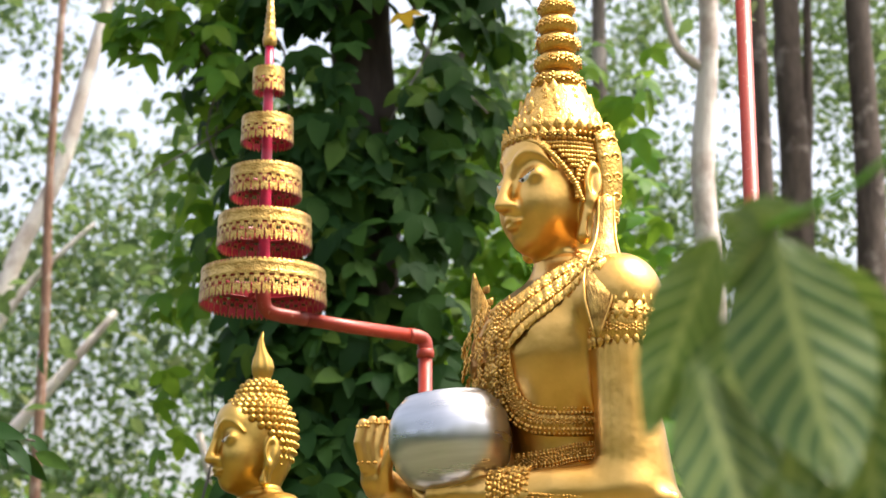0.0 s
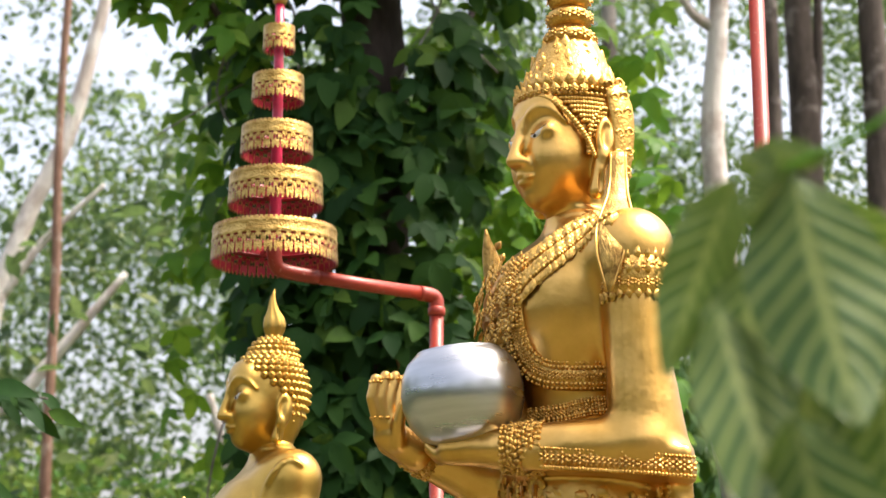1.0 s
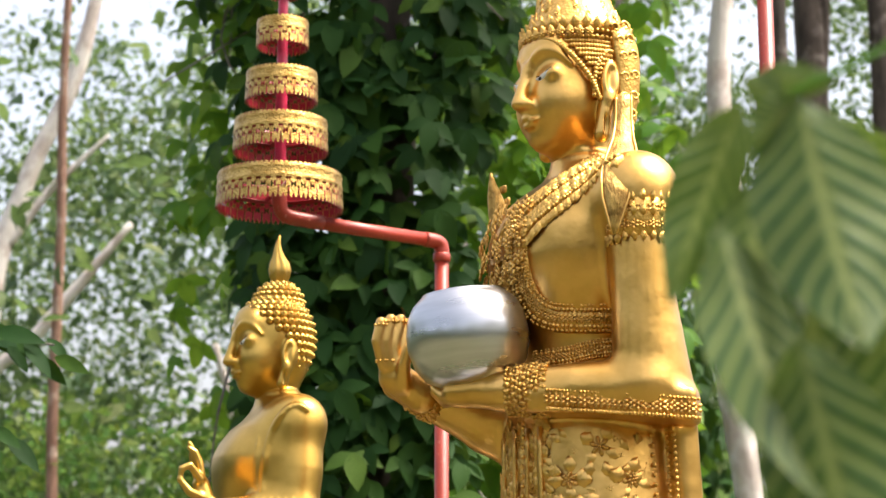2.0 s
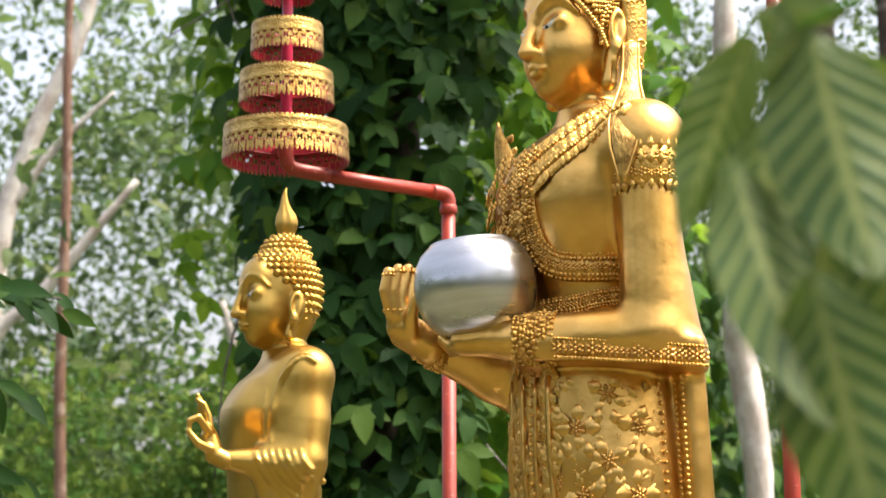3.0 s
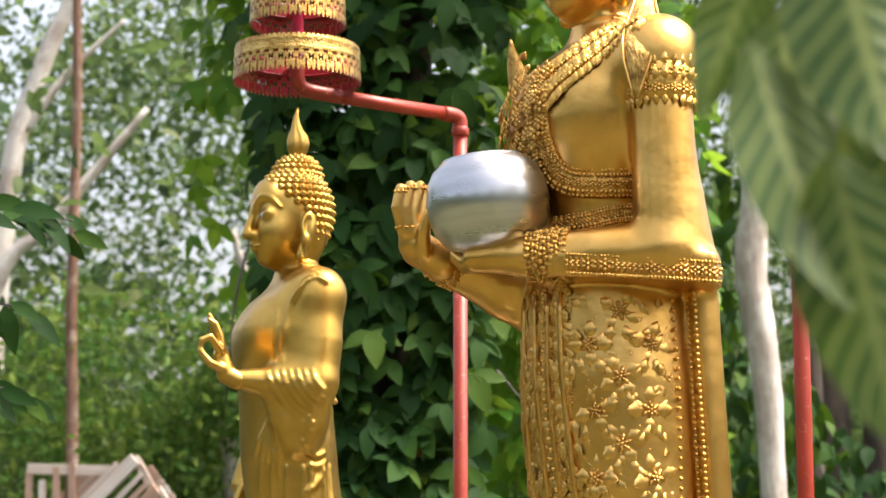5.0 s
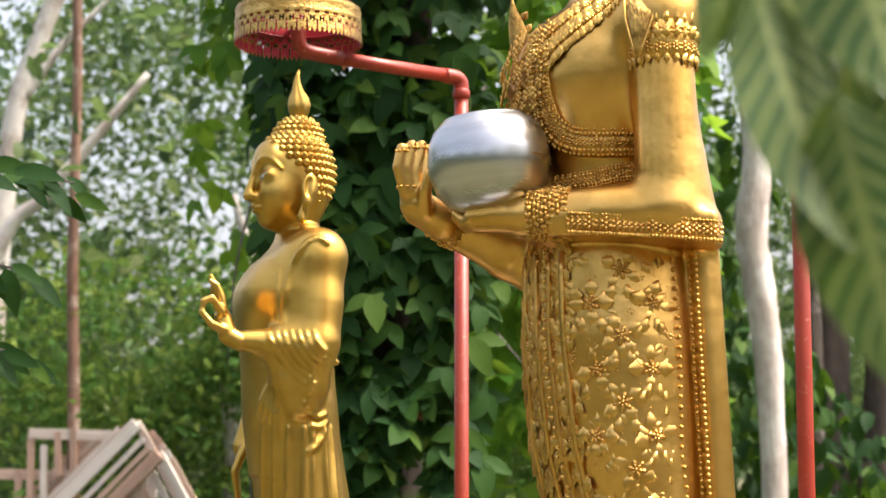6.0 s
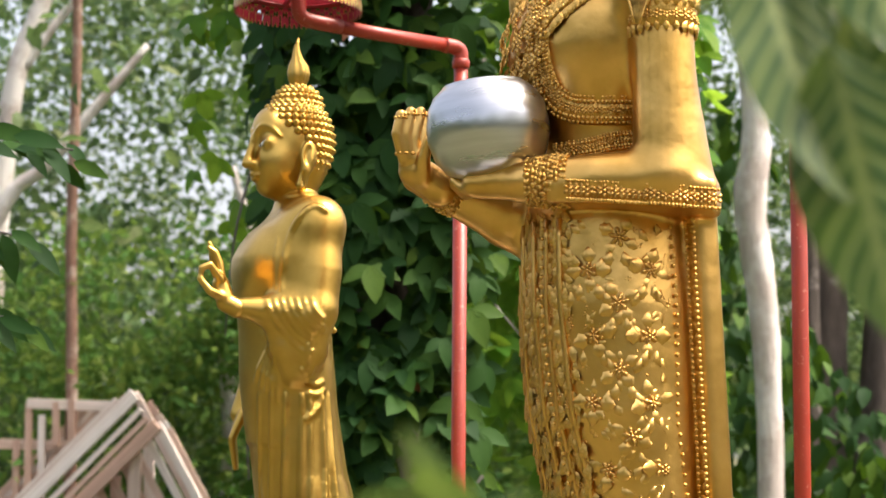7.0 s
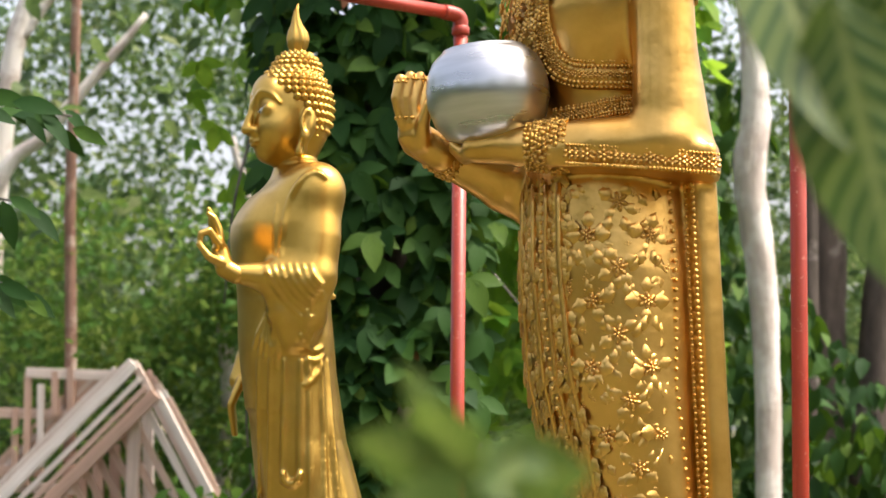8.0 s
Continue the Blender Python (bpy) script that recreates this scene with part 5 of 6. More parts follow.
def creeper_tree():
    top = thing("creeper_tree", -0.31, 6.4, 0.0, "dark tree trunk wrapped in hanging green creeper leaves", "tree")
    b = Bag()
    b.put(*tube(curve([(0.0, 0.05, -0.1), (-0.02, 0.0, 1.5), (0.03, 0.0, 3.2), (-0.02, 0, 4.6), (0.02, 0, 6.5)], 40), [0.15, 0.125, 0.115, 0.10], 22, 0.05))
    for s, e in (((-0.05, -0.10, 2.2), (-0.35, -0.2, 3.1)), ((0.08, -0.05, 3.2), (0.38, -0.25, 3.9)), ((-0.06, -0.05, 3.4), (-0.6, -0.35, 3.95))):
        m = (np.array(s) + np.array(e)) / 2 + rng.normal(0, 0.05, 3)
        b.put(*tube(curve([s, m, e], 10), [0.03, 0.012], 10, 0.05))
    part("trunk", b.mesh("trunk", [BARK_DARK]), top, "dark fissured bark")
    for i in range(26):
        b = Bag()
        z0 = rng.uniform(0.4, 4.6)
        x = rng.uniform(-0.5, 0.35)
        y = -0.15 - 0.15 * math.cos(x * 3)
        b.put(*tube(curve([(x, y, z0), (x + rng.normal(0, 0.1), y, z0 - 0.3), (x + rng.normal(0, 0.16), y, z0 - 0.65)], 8), [0.006, 0.003], 5))
        part("vine_stem", b.mesh("vine_stem", [BARK_GREY]), top)
    b = Bag()
    made = 0
    while made < 2000:
        z = rng.uniform(0.2, 5.0)
        half = np.interp(z, [0.2, 1.6, 2.2, 3.2, 3.9, 5.0], [0.34, 0.27, 0.36, 0.50, 0.56, 0.6])
        x = rng.normal(-0.04, 0.55) * half
        gap = noise.noise(Vector((x * 3.2, 7.0, z * 2.2)))
        bare = abs(x - 0.10) < 0.10 and gap > -0.15
        if abs(x) > half * 1.15 or gap > 0.22 or (bare and rng.random() < 0.9):
            continue
        y = -0.12 - 0.22 * max(0.0, 1 - (x / 0.5) ** 2) + rng.uniform(-0.1, 0.16)
        hang(b, CREEPER, (x, y, z), rng.uniform(0.085, 0.145), (x * 1.3, -1, 0.1))
        made += 1
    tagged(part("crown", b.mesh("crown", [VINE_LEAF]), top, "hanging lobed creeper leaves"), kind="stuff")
    # Leafy head above the view, unseen, added to shade the creeper below.
    b = Bag()
    for i in range(420):
        d = unit(rng.normal(0, 1, 3)) * rng.uniform(0.35, 1.0) ** 0.5
        cloud(b, np.array([0.25, -0.1, 6.3]) + d * [1.9, 1.5, 1.0], [0.22, 0.22, 0.16], 14, 0.14, 0.26)
    tagged(part("upper_crown", b.mesh("upper_crown", [VINE_LEAF]), top, "dense unseen leafy head of the tree, added to shade the creeper"), kind="stuff")
    # Unseen limbs that carry the added head.
    for s, e in (((0.0, 0, 5.2), (1.2, -0.3, 6.5)), ((0.0, 0, 5.0), (-1.1, 0.2, 6.4)), ((0.01, 0, 5.5), (0.3, 0.8, 6.9))):
        b = Bag()
        b.put(*tube(curve([s, (np.array(s) + e) / 2 + [0, 0, 0.12], e], 10), [0.05, 0.015], 10, 0.05))
        part("limb", b.mesh("limb", [BARK_DARK]), top)
    one = Bag()
    one.place(CREEPER, (0, 0, 0), np.eye(3))
    shared = one.mesh("leaf", [VINE_LEAF])
    for i in range(260):
        z = rng.uniform(1.2, 3.9)
        x = rng.uniform(-0.42, 0.02) if i % 3 else rng.uniform(0.16, 0.36)
        n = unit(np.array([x * 1.3, -1, 0.45]) + rng.normal(0, 0.4, 3))
        tip = np.array([rng.normal(0, 0.45), rng.normal(0, 0.3), -1.0])
        tip = unit(tip - n * (tip @ n))
        m = np.stack([np.cross(tip, n), tip, n], 1) * rng.uniform(0.10, 0.155)
        leaf = part("leaf", shared, top)
        leaf.matrix_local = Matrix(np.vstack([np.c_[m, (x, -0.30 - 0.12 * math.cos(x * 3) + rng.uniform(-0.05, 0.05), z)], [0, 0, 0, 1]]).tolist())
    # Leaves beside the trunk, their backlight painted in by the brighter leaf colours.
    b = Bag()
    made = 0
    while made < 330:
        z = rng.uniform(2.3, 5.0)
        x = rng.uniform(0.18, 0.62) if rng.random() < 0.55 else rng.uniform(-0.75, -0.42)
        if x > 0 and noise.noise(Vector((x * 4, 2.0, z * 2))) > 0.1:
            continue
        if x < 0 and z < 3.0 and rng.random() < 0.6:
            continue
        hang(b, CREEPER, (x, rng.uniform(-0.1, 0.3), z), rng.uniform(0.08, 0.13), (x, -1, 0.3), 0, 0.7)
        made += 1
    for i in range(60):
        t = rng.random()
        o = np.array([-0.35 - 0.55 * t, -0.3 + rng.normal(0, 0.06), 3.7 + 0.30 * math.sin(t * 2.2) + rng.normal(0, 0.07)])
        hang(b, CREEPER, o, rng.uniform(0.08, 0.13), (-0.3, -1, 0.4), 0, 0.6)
    tagged(part("light_leaves", b.mesh("light_leaves", [BRIGHT_LEAF]), top, "bright creeper leaves with backlight put into their colour"), kind="stuff")
    b = Bag()
    for x, z in ((0.17, 3.98),):
        hang(b, CREEPER, (x, -0.45, z), 0.09, (0, -1, 0.2), 0, 0.2)
    part("yellow_leaf", b.mesh("yellow_leaf", [YELLOW_LEAF]), top, "single yellowed leaf")
    for x, z in ((0.07, 1.75), (0.16, 2.62), (0.13, 2.66), (-0.12, 2.95), (-0.15, 3.6)):
        b = Bag()
        hang(b, OVAL, (x, -0.38, z), 0.10, (0, -1, 0.1), 0, 0.3)
        part("dry_leaf", b.mesh("dry_leaf", [DRY_LEAF]), top, "withered brown leaf")
    return top


creeper_tree()


def woodland_tree(x, y, path, radii, bark, label, limbs=()):
    top = thing("woodland_tree", x, y, 0, label, "tree")
    b = Bag()
    b.put(*tube(curve(path, 40), radii, 16, 0.045))
    for pts, r in limbs:
        b.put(*tube(curve(pts, 16), [r, r * 0.35], 10, 0.04))
    part("trunk", b.mesh("trunk", [bark]), top)
    b = Bag()
    end = np.array(path[-1], float)
    for i in range(160):
        scatter(b, OVAL, end + rng.normal(0, 1, 3) * [0.9, 0.8, 0.6], rng.uniform(0.10, 0.18))
    part("crown", b.mesh("crown", [FAR_LEAF]), top, "loose green leaves high on the trunk")
    return top


woodland_tree(-2.15, 9.4, [(0.03, 0, -0.1), (0.03, 0, 1.6), (0.0, 0, 2.6), (0.0, 0, 3.6), (-0.02, 0, 4.6), (0.03, 0, 6.5)], [0.036, 0.030, 0.025, 0.018], BARK_RED, "thin reddish-brown forest tree with a straight trunk")
woodland_tree(-2.95, 10.0, [(-0.3, 0, -0.1), (0.0, 0, 1.8), (0.26, 0, 2.79), (0.5, 0, 3.05), (0.75, 0, 3.36), (1.07, 0, 3.76)], [0.07, 0.046, 0.040, 0.036, 0.018], BARK_PALE, "pale leaning tree with a bent bare limb")
woodland_tree(-2.75, 10.6, [(-0.25, 0, -0.1), (-0.1, 0, 3.2), (0.1, 0, 4.15), (0.35, 0, 4.75), (0.5, 0, 5.4), (0.75, 0, 6.6)], [0.09, 0.055, 0.05, 0.03], BARK_PALE, "pale forked forest tree with slender limbs",
              [([(0.0, 0, 3.75), (0.25, 0, 4.1), (0.6, 0, 4.45)], 0.035)])
woodland_tree(-1.42, 10.3, [(0.02, 0, -0.1), (-0.02, 0, 0.8), (0.02, 0, 1.5), (-0.03, 0, 2.3), (0.12, 0, 2.6), (0.0, 0, 3.1)], [0.05, 0.045, 0.04, 0.02], BARK_PALE, "short crooked pale tree beside the timber frame")
woodland_tree(0.93, 10.0, [(0, 0, -0.1), (0, 0, 3), (0, 0, 5), (0.02, 0, 7.5)], [0.06, 0.045, 0.04], BARK_GREY, "straight slim grey forest tree")
woodland_tree(1.40, 8.6, [(0.0, 0, -0.1), (0.02, 0, 1.4), (0.0, 0, 2.1), (-0.06, 0, 2.65), (-0.03, 0, 3.0), (-0.06, 0, 3.6), (-0.09, 0, 4.2), (-0.03, 0, 5.0), (-0.07, 0, 6.2)], [0.07, 0.06, 0.072, 0.078, 0.062, 0.062, 0.05, 0.05], BARK_PALE, "pale wavy-trunked tree with smooth mottled bark",
              [([(-0.05, 0, 4.72), (-0.2, 0, 4.86), (-0.28, 0, 5.2)], 0.035)])
woodland_tree(1.85, 9.9, [(0.0, 0, -0.1), (0.02, 0, 3), (0.02, 0, 5.2), (0.05, 0, 7.5)], [0.06, 0.048, 0.04], BARK_UMBER, "slim grey forest tree in shade")
woodland_tree(2.03, 10.1, [(-0.07, 0, -0.1), (-0.03, 0, 2), (0.06, 0, 4.3), (0.05, 0, 5.4), (0.05, 0, 7.6)], [0.12, 0.105, 0.085, 0.068], BARK_UMBER, "dark grey forest tree with a forked stem",
              [([(0.06, 0, 4.3), (0.15, 0, 5.0), (0.2, 0, 6.4)], 0.05)])
woodland_tree(2.36, 10.0, [(-0.2, 0, -0.1), (-0.12, 0, 1.63), (0.12, 0, 3.94), (0.13, 0, 5.6), (0.16, 0, 7.6)], [0.12, 0.10, 0.078, 0.06], BARK_UMBER, "leaning grey-brown forest tree")


def far_woods():
    b = Bag()
    # High thin canopy in loose masses, with wide gaps of sky between.
    for i in range(3600):
        y = rng.uniform(11.2, 18)
        side = rng.uniform(-0.36, 0.36)
        x = side * y
        up = rng.uniform(0.02, 0.50)
        z = 1.6 + y * up
        mass = noise.noise(Vector((side * 9, 3.3, up * 9))) + 0.55 * noise.noise(Vector((side * 24, 1.3, up * 24)))
        if mass > 0.10 + 1.15 * (0.27 - up):
            continue
        s = rng.uniform(0.12, 0.32)
        cloud(b, (x, y, z), [s, s, s * 0.6], 46, 0.045, 0.105)
    # Dense undergrowth in separate shrubs.
    for i in range(900):
        y = rng.uniform(10.6, 16)
        x = rng.uniform(-0.36, 0.36) * y
        top = 2.5 + 1.1 * noise.noise(Vector((x * 0.8, y * 0.3, 1.0))) + (y - 10) * 0.10
        cloud(b, (x, y, rng.uniform(0.0, max(0.5, top))), [0.25, 0.25, 0.2], 46, 0.05, 0.11)
    ob = new("far_woods", b.mesh("far_woods", [FAR_LEAF], smooth=False))
    tagged(ob, "green forest foliage with bright sky between the leaves", "woods", kind="stuff")
    b = Bag()
    for i in range(640):
        y = rng.uniform(9.5, 10.8)
        x = rng.choice([rng.uniform(-3.2, -2.2), rng.uniform(-2.3, -0.9), rng.uniform(-1.9, -0.9), rng.uniform(-0.1, 0.6)])
        z = rng.uniform(0.2, 2.6 if x < -0.9 else 4.2)
        if x < -0.9 and noise.noise(Vector((x * 1.7, 5.0, z * 1.9))) > 0.12:
            continue
        cloud(b, (x, y, z), [0.16, 0.16, 0.10], 44, 0.045, 0.10)
    ob = new("bright_bushes", b.mesh("bright_bushes", [BUSH_LEAF], smooth=False))
    tagged(ob, "pale green sunlit bushes at the forest edge", "bushes", kind="stuff")
    # The wood behind, all the way round the clearing.
    b = Bag()
    for i in range(4200):
        a = rng.uniform(0, 2 * math.pi)
        r = rng.uniform(19, 24)
        x, y = r * math.sin(a), 5 + r * math.cos(a)
        hgt = 4.2 if math.cos(a) > 0.75 else 7.5 + 2.0 * math.sin(a * 11)
        z = rng.uniform(0, hgt) * rng.uniform(0.6, 1)
        cloud(b, (x, y, z), 0.5, 8, 0.45, 0.85)
    ob = new("forest_ring", b.mesh("forest_ring", [FAR_LEAF]))
    tagged(ob, "dark green forest closing the clearing", "woods", kind="stuff")


far_woods()


def hedge_creeper():
    """Dark leafy growth low beside the pale tree, and leaves in backlit colours behind the tall statue."""
    b = Bag()
    for i in range(2600):
        z = rng.uniform(0.2, 3.3)
        x = rng.uniform(0.80, 2.6)
        y = 8.9 + rng.uniform(-0.2, 0.7)
        if z > 1.9 + 0.3 * math.sin(x * 5) and abs(x - 1.15) > 0.20 + rng.uniform(0, 0.15):
            continue
        hang(b, OVAL, (x, y, z), rng.uniform(0.10, 0.17), (0, -1, 0.3), 0, 0.6)
    tagged(new("hedge", b.mesh("hedge", [VINE_LEAF])), "dark glossy undergrowth beside pale trunk", "hedge", kind="stuff")
    b = Bag()
    for i in range(1900):
        x = rng.uniform(-0.15, 0.95)
        z = rng.uniform(0.6, 4.3)
        if noise.noise(Vector((x * 2.6, 11.0, z * 2.0))) > 0.22 or (z > 3.4 and rng.random() < 0.6):
            continue
        hang(b, CREEPER, (x, 7.4 + rng.uniform(-0.35, 0.5), z), rng.uniform(0.10, 0.17), (0, -1, 0.5), 0, 0.8)
    tagged(new("sunlit_shrub", b.mesh("sunlit_shrub", [BRIGHT_LEAF])), "bright yellow-green leaves with backlight put into their colour", "shrub", kind="stuff")


hedge_creeper()


def side_sprays():
    """Sprays of creeper leaves reaching in at the side, nearer than the tree."""
    for x, z, n, size in ((-1.12, 2.25, 12, 0.105), (-1.235, 2.02, 9, 0.11), (-1.225, 1.80, 10, 0.11)):
        top = thing("leafy_spray", x, 4.6, z, "green spray of pointed creeper leaves on a thin stem", "plant", "side sprays")
        b = Bag()
        b.put(*tube(curve([(-0.5, 0.05, 0.05), (-0.2, 0.02, 0.04), (0.06, 0, 0.0)], 10), [0.006, 0.003], 6))
        part("stem", b.mesh("stem", [BARK_GREY]), top)
        for i in range(n):
            b = Bag()
            t = i / (n - 1)
            o = np.array([-0.22 + 0.28 * t, rng.normal(0, 0.03), 0.03 - 0.03 * t + rng.normal(0, 0.012)])
            d = unit([0.75 + rng.normal(0, 0.3), -0.2, -0.55 + rng.normal(0, 0.3)])
            nn = unit(np.array([-0.1, -0.75, 0.65]) + rng.normal(0, 0.25, 3))
            nn = unit(nn - d * (d @ nn))
            b.place(leaf_shape(6, 0.2, 0.2, 0.25), o, np.stack([np.cross(d, nn), d, nn], 1) * size * rng.uniform(0.8, 1.3), 0)
            part("leaf", b.mesh("leaf", [VINE_LEAF]), top)


side_sprays()

# ---- bare timber roof frame ----
def beam(a, b, w, d):
    a, b = np.array(a, float), np.array(b, float)
    L = np.linalg.norm(b - a)
    v, f = box_shape(L, d, w)
    x = unit(b - a)
    y = unit(np.cross((0, 0, 1), x)) if abs(x[2]) < 0.98 else np.array([0, 1.0, 0])
    bag = Bag()
    bag.put(v, f)
    me = bag.mesh("beam", [TIMBER], smooth=False)
    m = Matrix(np.vstack([np.c_[np.stack([x, y, np.cross(x, y)], 1), (a + b) / 2], [0, 0, 0, 1]]).tolist())
    return me, m


def roof_frame():
    top = thing("timber_roof_frame", -1.91, 9.0, 0.0, "unfinished roof frame of raw sawn timber", "roof frame")

    def add(name, a, b, w=0.05, d=0.04):
        me, m = beam(a, b, w, d)
        ob = part(name, me, top)
        ob.matrix_local = m

    ridge, slope_l, slope_r = np.array([0.19, 0.0, 1.744]), np.array([-0.60, 0, -0.62]), np.array([0.36, 0, -0.64])
    nxt = np.array([0.227, -0.55, -0.176])
    for k in (0, 0.12, 0.9, 1):
        o = ridge + nxt * k
        add("rafter", o, o + slope_l * 1.6, 0.042)
        add("rafter", o + [0, 0.02, 0], o + slope_r * 1.6, 0.036)
    for i in range(6):
        o = ridge + np.array([-0.06 - 0.065 * i, 0.12 + 0.1 * i, -0.02 - 0.012 * i])
        add("lath", o, o + slope_l * 1.3, 0.034, 0.02)
    for i in range(14):
        t = 0.1 + 0.095 * i
        o = ridge + nxt + slope_l * t + [0, 0.06, 0.0]
        add("lath", o, o + slope_r * (1.1 - 0.03 * i), 0.036, 0.02)
    for i in range(5):
        o = ridge + nxt * (0.15 + 0.2 * i) + [0.05, 0.05, -0.02]
        add("lath", o, o + slope_r * 1.4, 0.03, 0.02)
    for i in range(2):
        o = ridge + nxt * (0.34 + 0.24 * i) + [0, 0, -0.03]
        add("lath", o, o + slope_l * 1.5, 0.026, 0.02)
    for i in range(6):
        o = ridge + nxt + slope_l * (0.12 + 0.13 * i)
        add("strut", o + [0, 0.16, 0], o + [0.02, 0.16, -0.55], 0.05, 0.03)
    for z, x0, x1 in ((1.69, -0.42, 0.04), (1.485, -0.9, -0.18), (1.10, -0.9, -0.1), (1.185, -0.9, -0.32)):
        add("tie_beam", (x0, 0.3, z), (x1, 0.32, z - 0.012), 0.055, 0.05)
    for x, z0, z1 in ((-0.33, 1.20, 1.63), (-0.18, 1.47, 1.72), (-0.26, 1.47, 1.70), (-0.40, 1.10, 1.69), (-0.46, 1.10, 1.50)):
        add("strut", (x, 0.28, z0), (x - 0.01, 0.3, z1), 0.035, 0.03)
    add("strut", (0.30, -0.50, 0.72), (0.305, -0.50, 1.45), 0.06, 0.05)
    for x in (-0.75, 0.9):
        for y in (-0.5, 0.4):
            add("post", (x, y, -0.1), (x, y, 0.95), 0.08, 0.08)
    add("tie_beam", (-0.95, -0.5, 0.72), (1.0, -0.5, 0.72), 0.08, 0.06)
    add("tie_beam", (-0.95, 0.4, 0.72), (1.0, 0.4, 0.72), 0.08, 0.06)


roof_frame()


def low_bush():
    """A small bright bush standing before the timber frame."""
    top = thing("small_bush", -1.12, 7.0, 0.0, "small bright green leafy bush before the timber frame", "bush")
    for i in range(9):
        a, lean = rng.uniform(0, 6.28), rng.uniform(0.05, 0.30)
        tip = np.array([lean * math.cos(a), lean * 0.6 * math.sin(a), rng.uniform(1.02, 1.30)])
        path = curve([(0.02 * math.cos(a), 0.02 * math.sin(a), -0.05), tip * [0.35, 0.35, 0.5], tip], 14)
        b = Bag()
        b.put(*tube(path, [0.008, 0.003], 6))
        part("stem", b.mesh("stem", [BARK_GREY]), top)
        b = Bag()
        for p in path[5:]:
            for k in range(5):
                hang(b, OVAL, p + rng.normal(0, 0.03, 3), rng.uniform(0.06, 0.11), (rng.normal(0, 0.6), -0.7, 0.8), 0, 0.5)
        part("foliage", b.mesh("foliage", [BRIGHT_LEAF]), top, "bright pointed leaves")


low_bush()


# ---- soft leaves close to the camera ----
def broad_leaf(n, wide, fold, droop, wave, twist=0.0):
    """A large leaf with enough rows to bend, and a map for its veins: length 1 along -z, facing -y."""
    verts, faces, uvs = [], [], []
    m = 8
    for i in range(n + 1):
        t = i / n
        w = wide * (math.sin(min(1, t / 0.4) * math.pi / 2) ** 0.75 if t < 0.4 else math.cos((t - 0.4) / 0.6 * math.pi / 2) ** 0.85) + 0.004
        for j in range(m + 1):
            u = j / m * 2 - 1
            y = -droop * t * t * 0.6 + fold * w * abs(u) + wave * math.sin(t * 15 + 2 * u) * abs(u)
            a = twist * t
            x = w * u
            verts.append((x * math.cos(a) - y * math.sin(a), x * math.sin(a) + y * math.cos(a), -t * (1 - 0.12 * droop * t)))
            uvs.append((j / m, t))
    for i in range(n):
        for j in range(m):
            q = i * (m + 1) + j
            faces.append((q, q + 1, q + m + 2, q + m + 1))
    me = bpy.data.meshes.new("leaf")
    me.from_pydata(verts, [], faces)
    layer = me.uv_layers.new(name="UVMap")
    for lp in me.loops:
        layer.data[lp.index].uv = uvs[lp.vertex_index]
    me.polygons.foreach_set("use_smooth", np.full(len(faces), True))
    me.materials.append(VEINED)
    return me


def near_branch(x, y, z, leaves, label, stem):
    """leaves: base and tip (x, y, z from the branch's own place), width, sideways tilt."""
    top = thing("leafy_branch", x, y, z, label, "branch", "near leaves")
    b = Bag()
    b.put(*tube(curve(stem, 20), [0.0028, 0.0018], 8))
    part("stem", b.mesh("stem", [BRIGHT_LEAF]), top)
    for i, (base, tip, wide, tilt) in enumerate(leaves):
        base, tip = np.array(base), np.array(tip)
        length = np.linalg.norm(tip - base)
        up = unit(base - tip)
        nn = np.array([tilt, 1.0, 0.25])
        nn = unit(nn - up * (up @ nn))
        m = np.stack([np.cross(nn, up), nn, up], 1)
        ob = part("leaf", broad_leaf(18, wide / length, 0.16, 0.18, 0.010, 0.15 * (-1) ** i), top)
        ob.matrix_local = Matrix(np.vstack([np.c_[m * length, base], [0, 0, 0, 1]]).tolist())


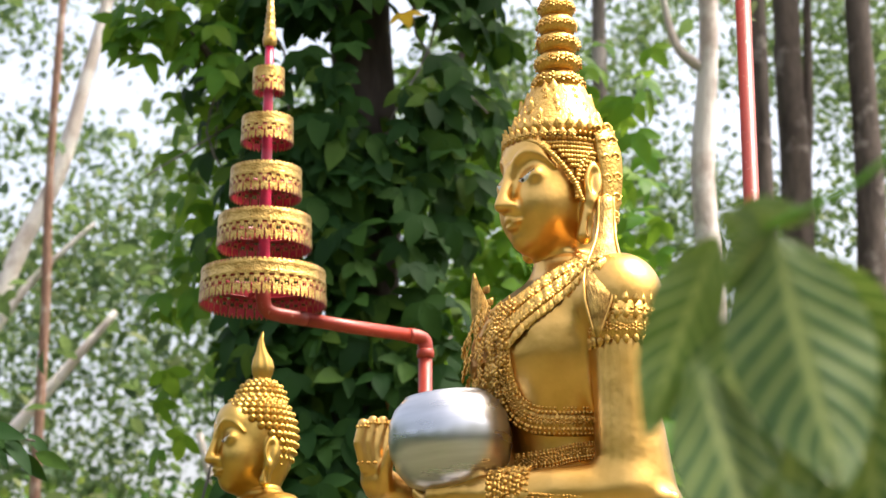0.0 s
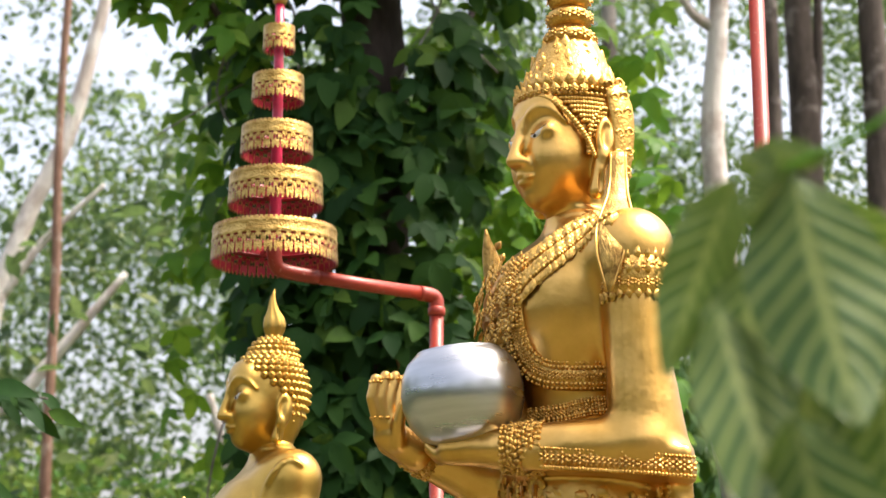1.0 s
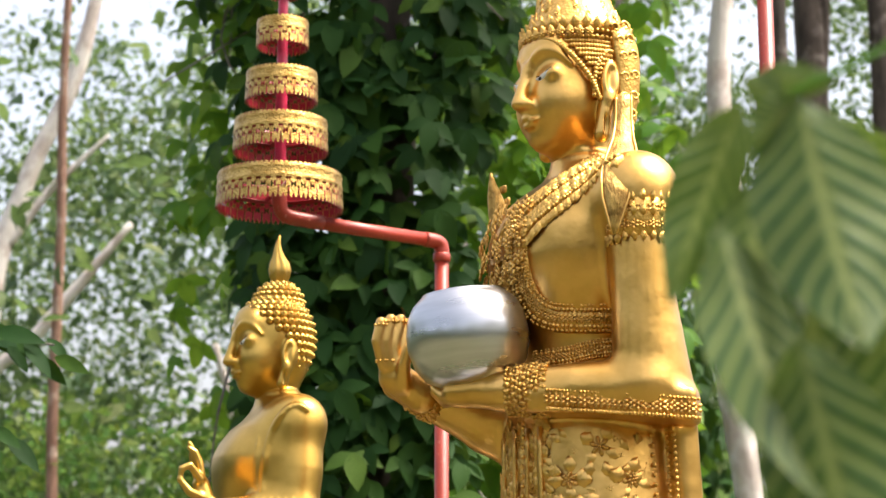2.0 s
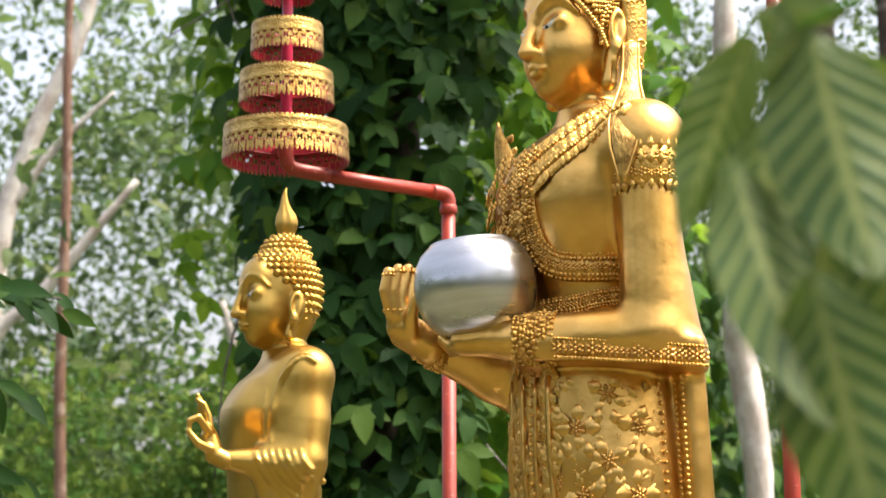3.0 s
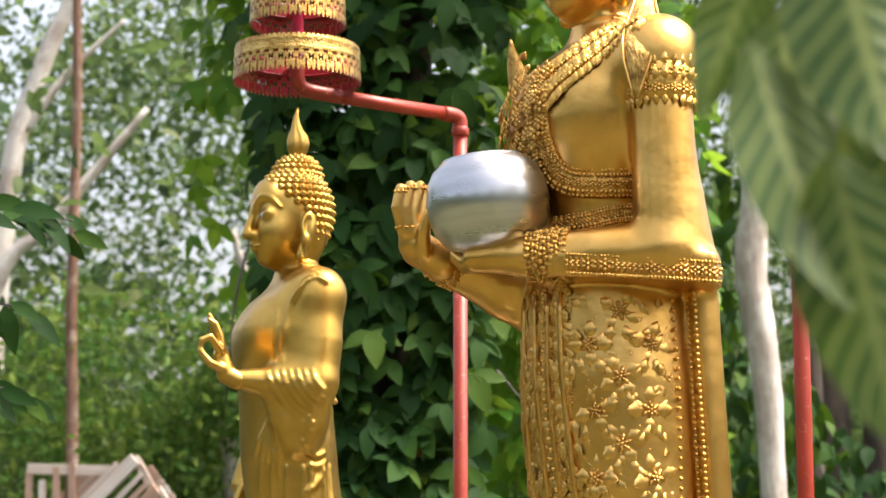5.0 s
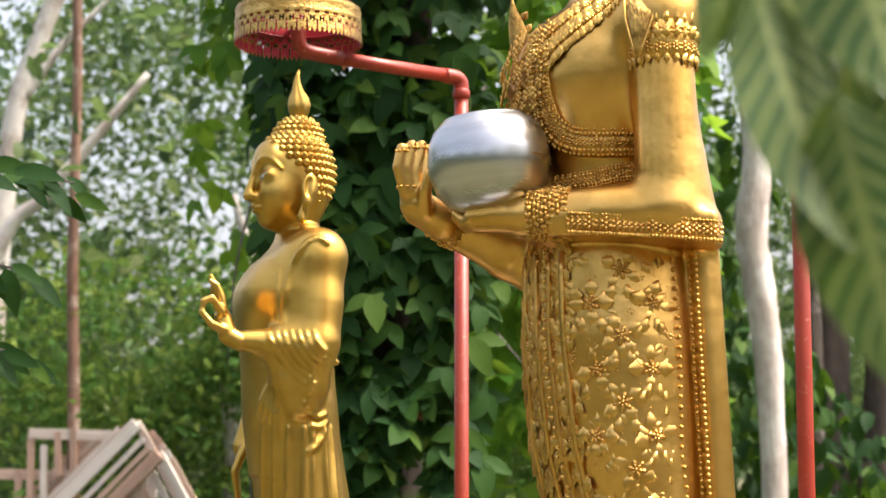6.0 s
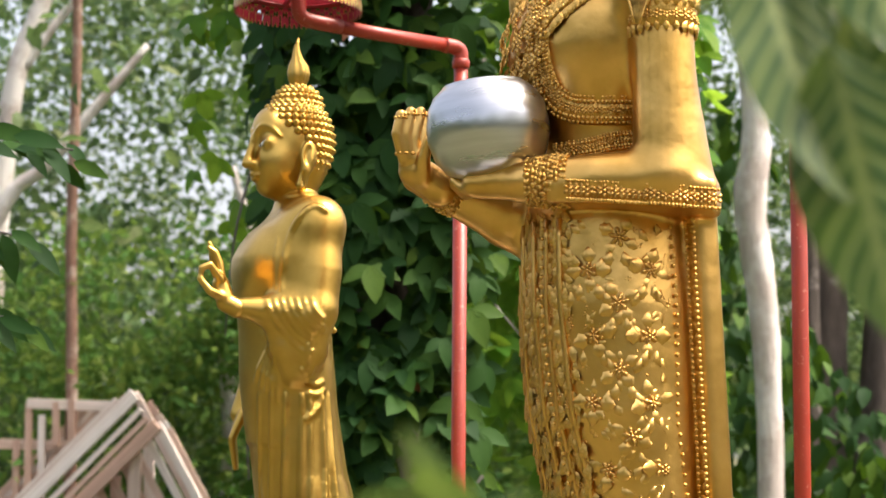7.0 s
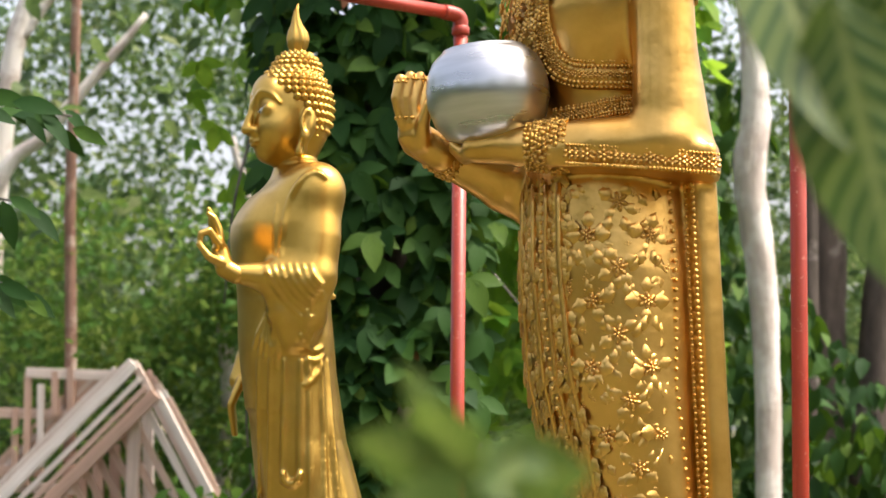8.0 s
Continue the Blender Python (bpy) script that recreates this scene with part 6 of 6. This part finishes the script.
near_branch(0.205, 1.10, 1.89,
            [((0.007, 0.0, 0.0), (0.036, -0.02, -0.175), 0.046, 0.1), ((-0.025, 0.02, 0.004), (-0.083, 0.03, -0.13), 0.027, -0.5), ((0.03, 0.03, -0.004), (0.082, 0.05, -0.12), 0.038, 0.7),
             ((-0.021, 0.03, -0.05), (-0.015, 0.02, -0.19), 0.034, -0.4), ((-0.045, 0.0, -0.085), (-0.004, -0.02, -0.265), 0.034, -0.3), ((-0.005, -0.03, -0.16), (0.034, -0.04, -0.345), 0.042, 0.2),
             ((0.055, 0.0, -0.09), (0.07, 0.0, -0.27), 0.036, 0.4), ((0.025, 0.05, -0.09), (0.01, 0.05, -0.24), 0.036, 0.0), ((0.055, 0.04, -0.01), (0.098, 0.05, -0.19), 0.036, 0.5),
             ((-0.002, 0.0, 0.0), (-0.03, 0.0, 0.012), 0.012, 0.0), ((-0.018, 0.0, 0.016), (0.036, 0.01, 0.012), 0.011, 0.2), ((0.09, 0.03, -0.12), (0.10, 0.03, -0.30), 0.036, 0.3),
             ((0.008, 0.0, 0.002), (-0.030, 0.0, -0.035), 0.018, -0.6)],
            "drooping spray of broad green leaves with pale veins, very near",
            [(0.16, 0.02, 0.13), (0.07, 0.01, 0.04), (0.0, 0, 0.0), (-0.02, 0.01, -0.05), (0.0, -0.01, -0.15)])
near_branch(-0.010, 0.75, 1.449,
            [((0.003, 0, 0.0), (-0.054, 0.0, 0.018), 0.016, 0.0), ((0.003, 0, 0.0), (0.046, 0.01, 0.004), 0.017, 0.1), ((-0.002, 0, 0.0), (-0.026, -0.01, 0.034), 0.013, 0.3), ((-0.012, 0, 0.015), (-0.034, 0.0, 0.047), 0.007, -0.2),
             ((0.008, -0.01, -0.01), (0.018, 0.01, 0.02), 0.016, 0.2), ((0.0, 0, -0.02), (-0.045, -0.02, -0.012), 0.02, 0.0), ((0.0, 0, -0.02), (0.05, -0.02, -0.018), 0.02, 0.0)],
            "green leaf cluster at the tip of an upright twig, very near",
            [(0.0, 0, -0.4), (0.002, 0, -0.1), (0.0, 0, 0.0)])
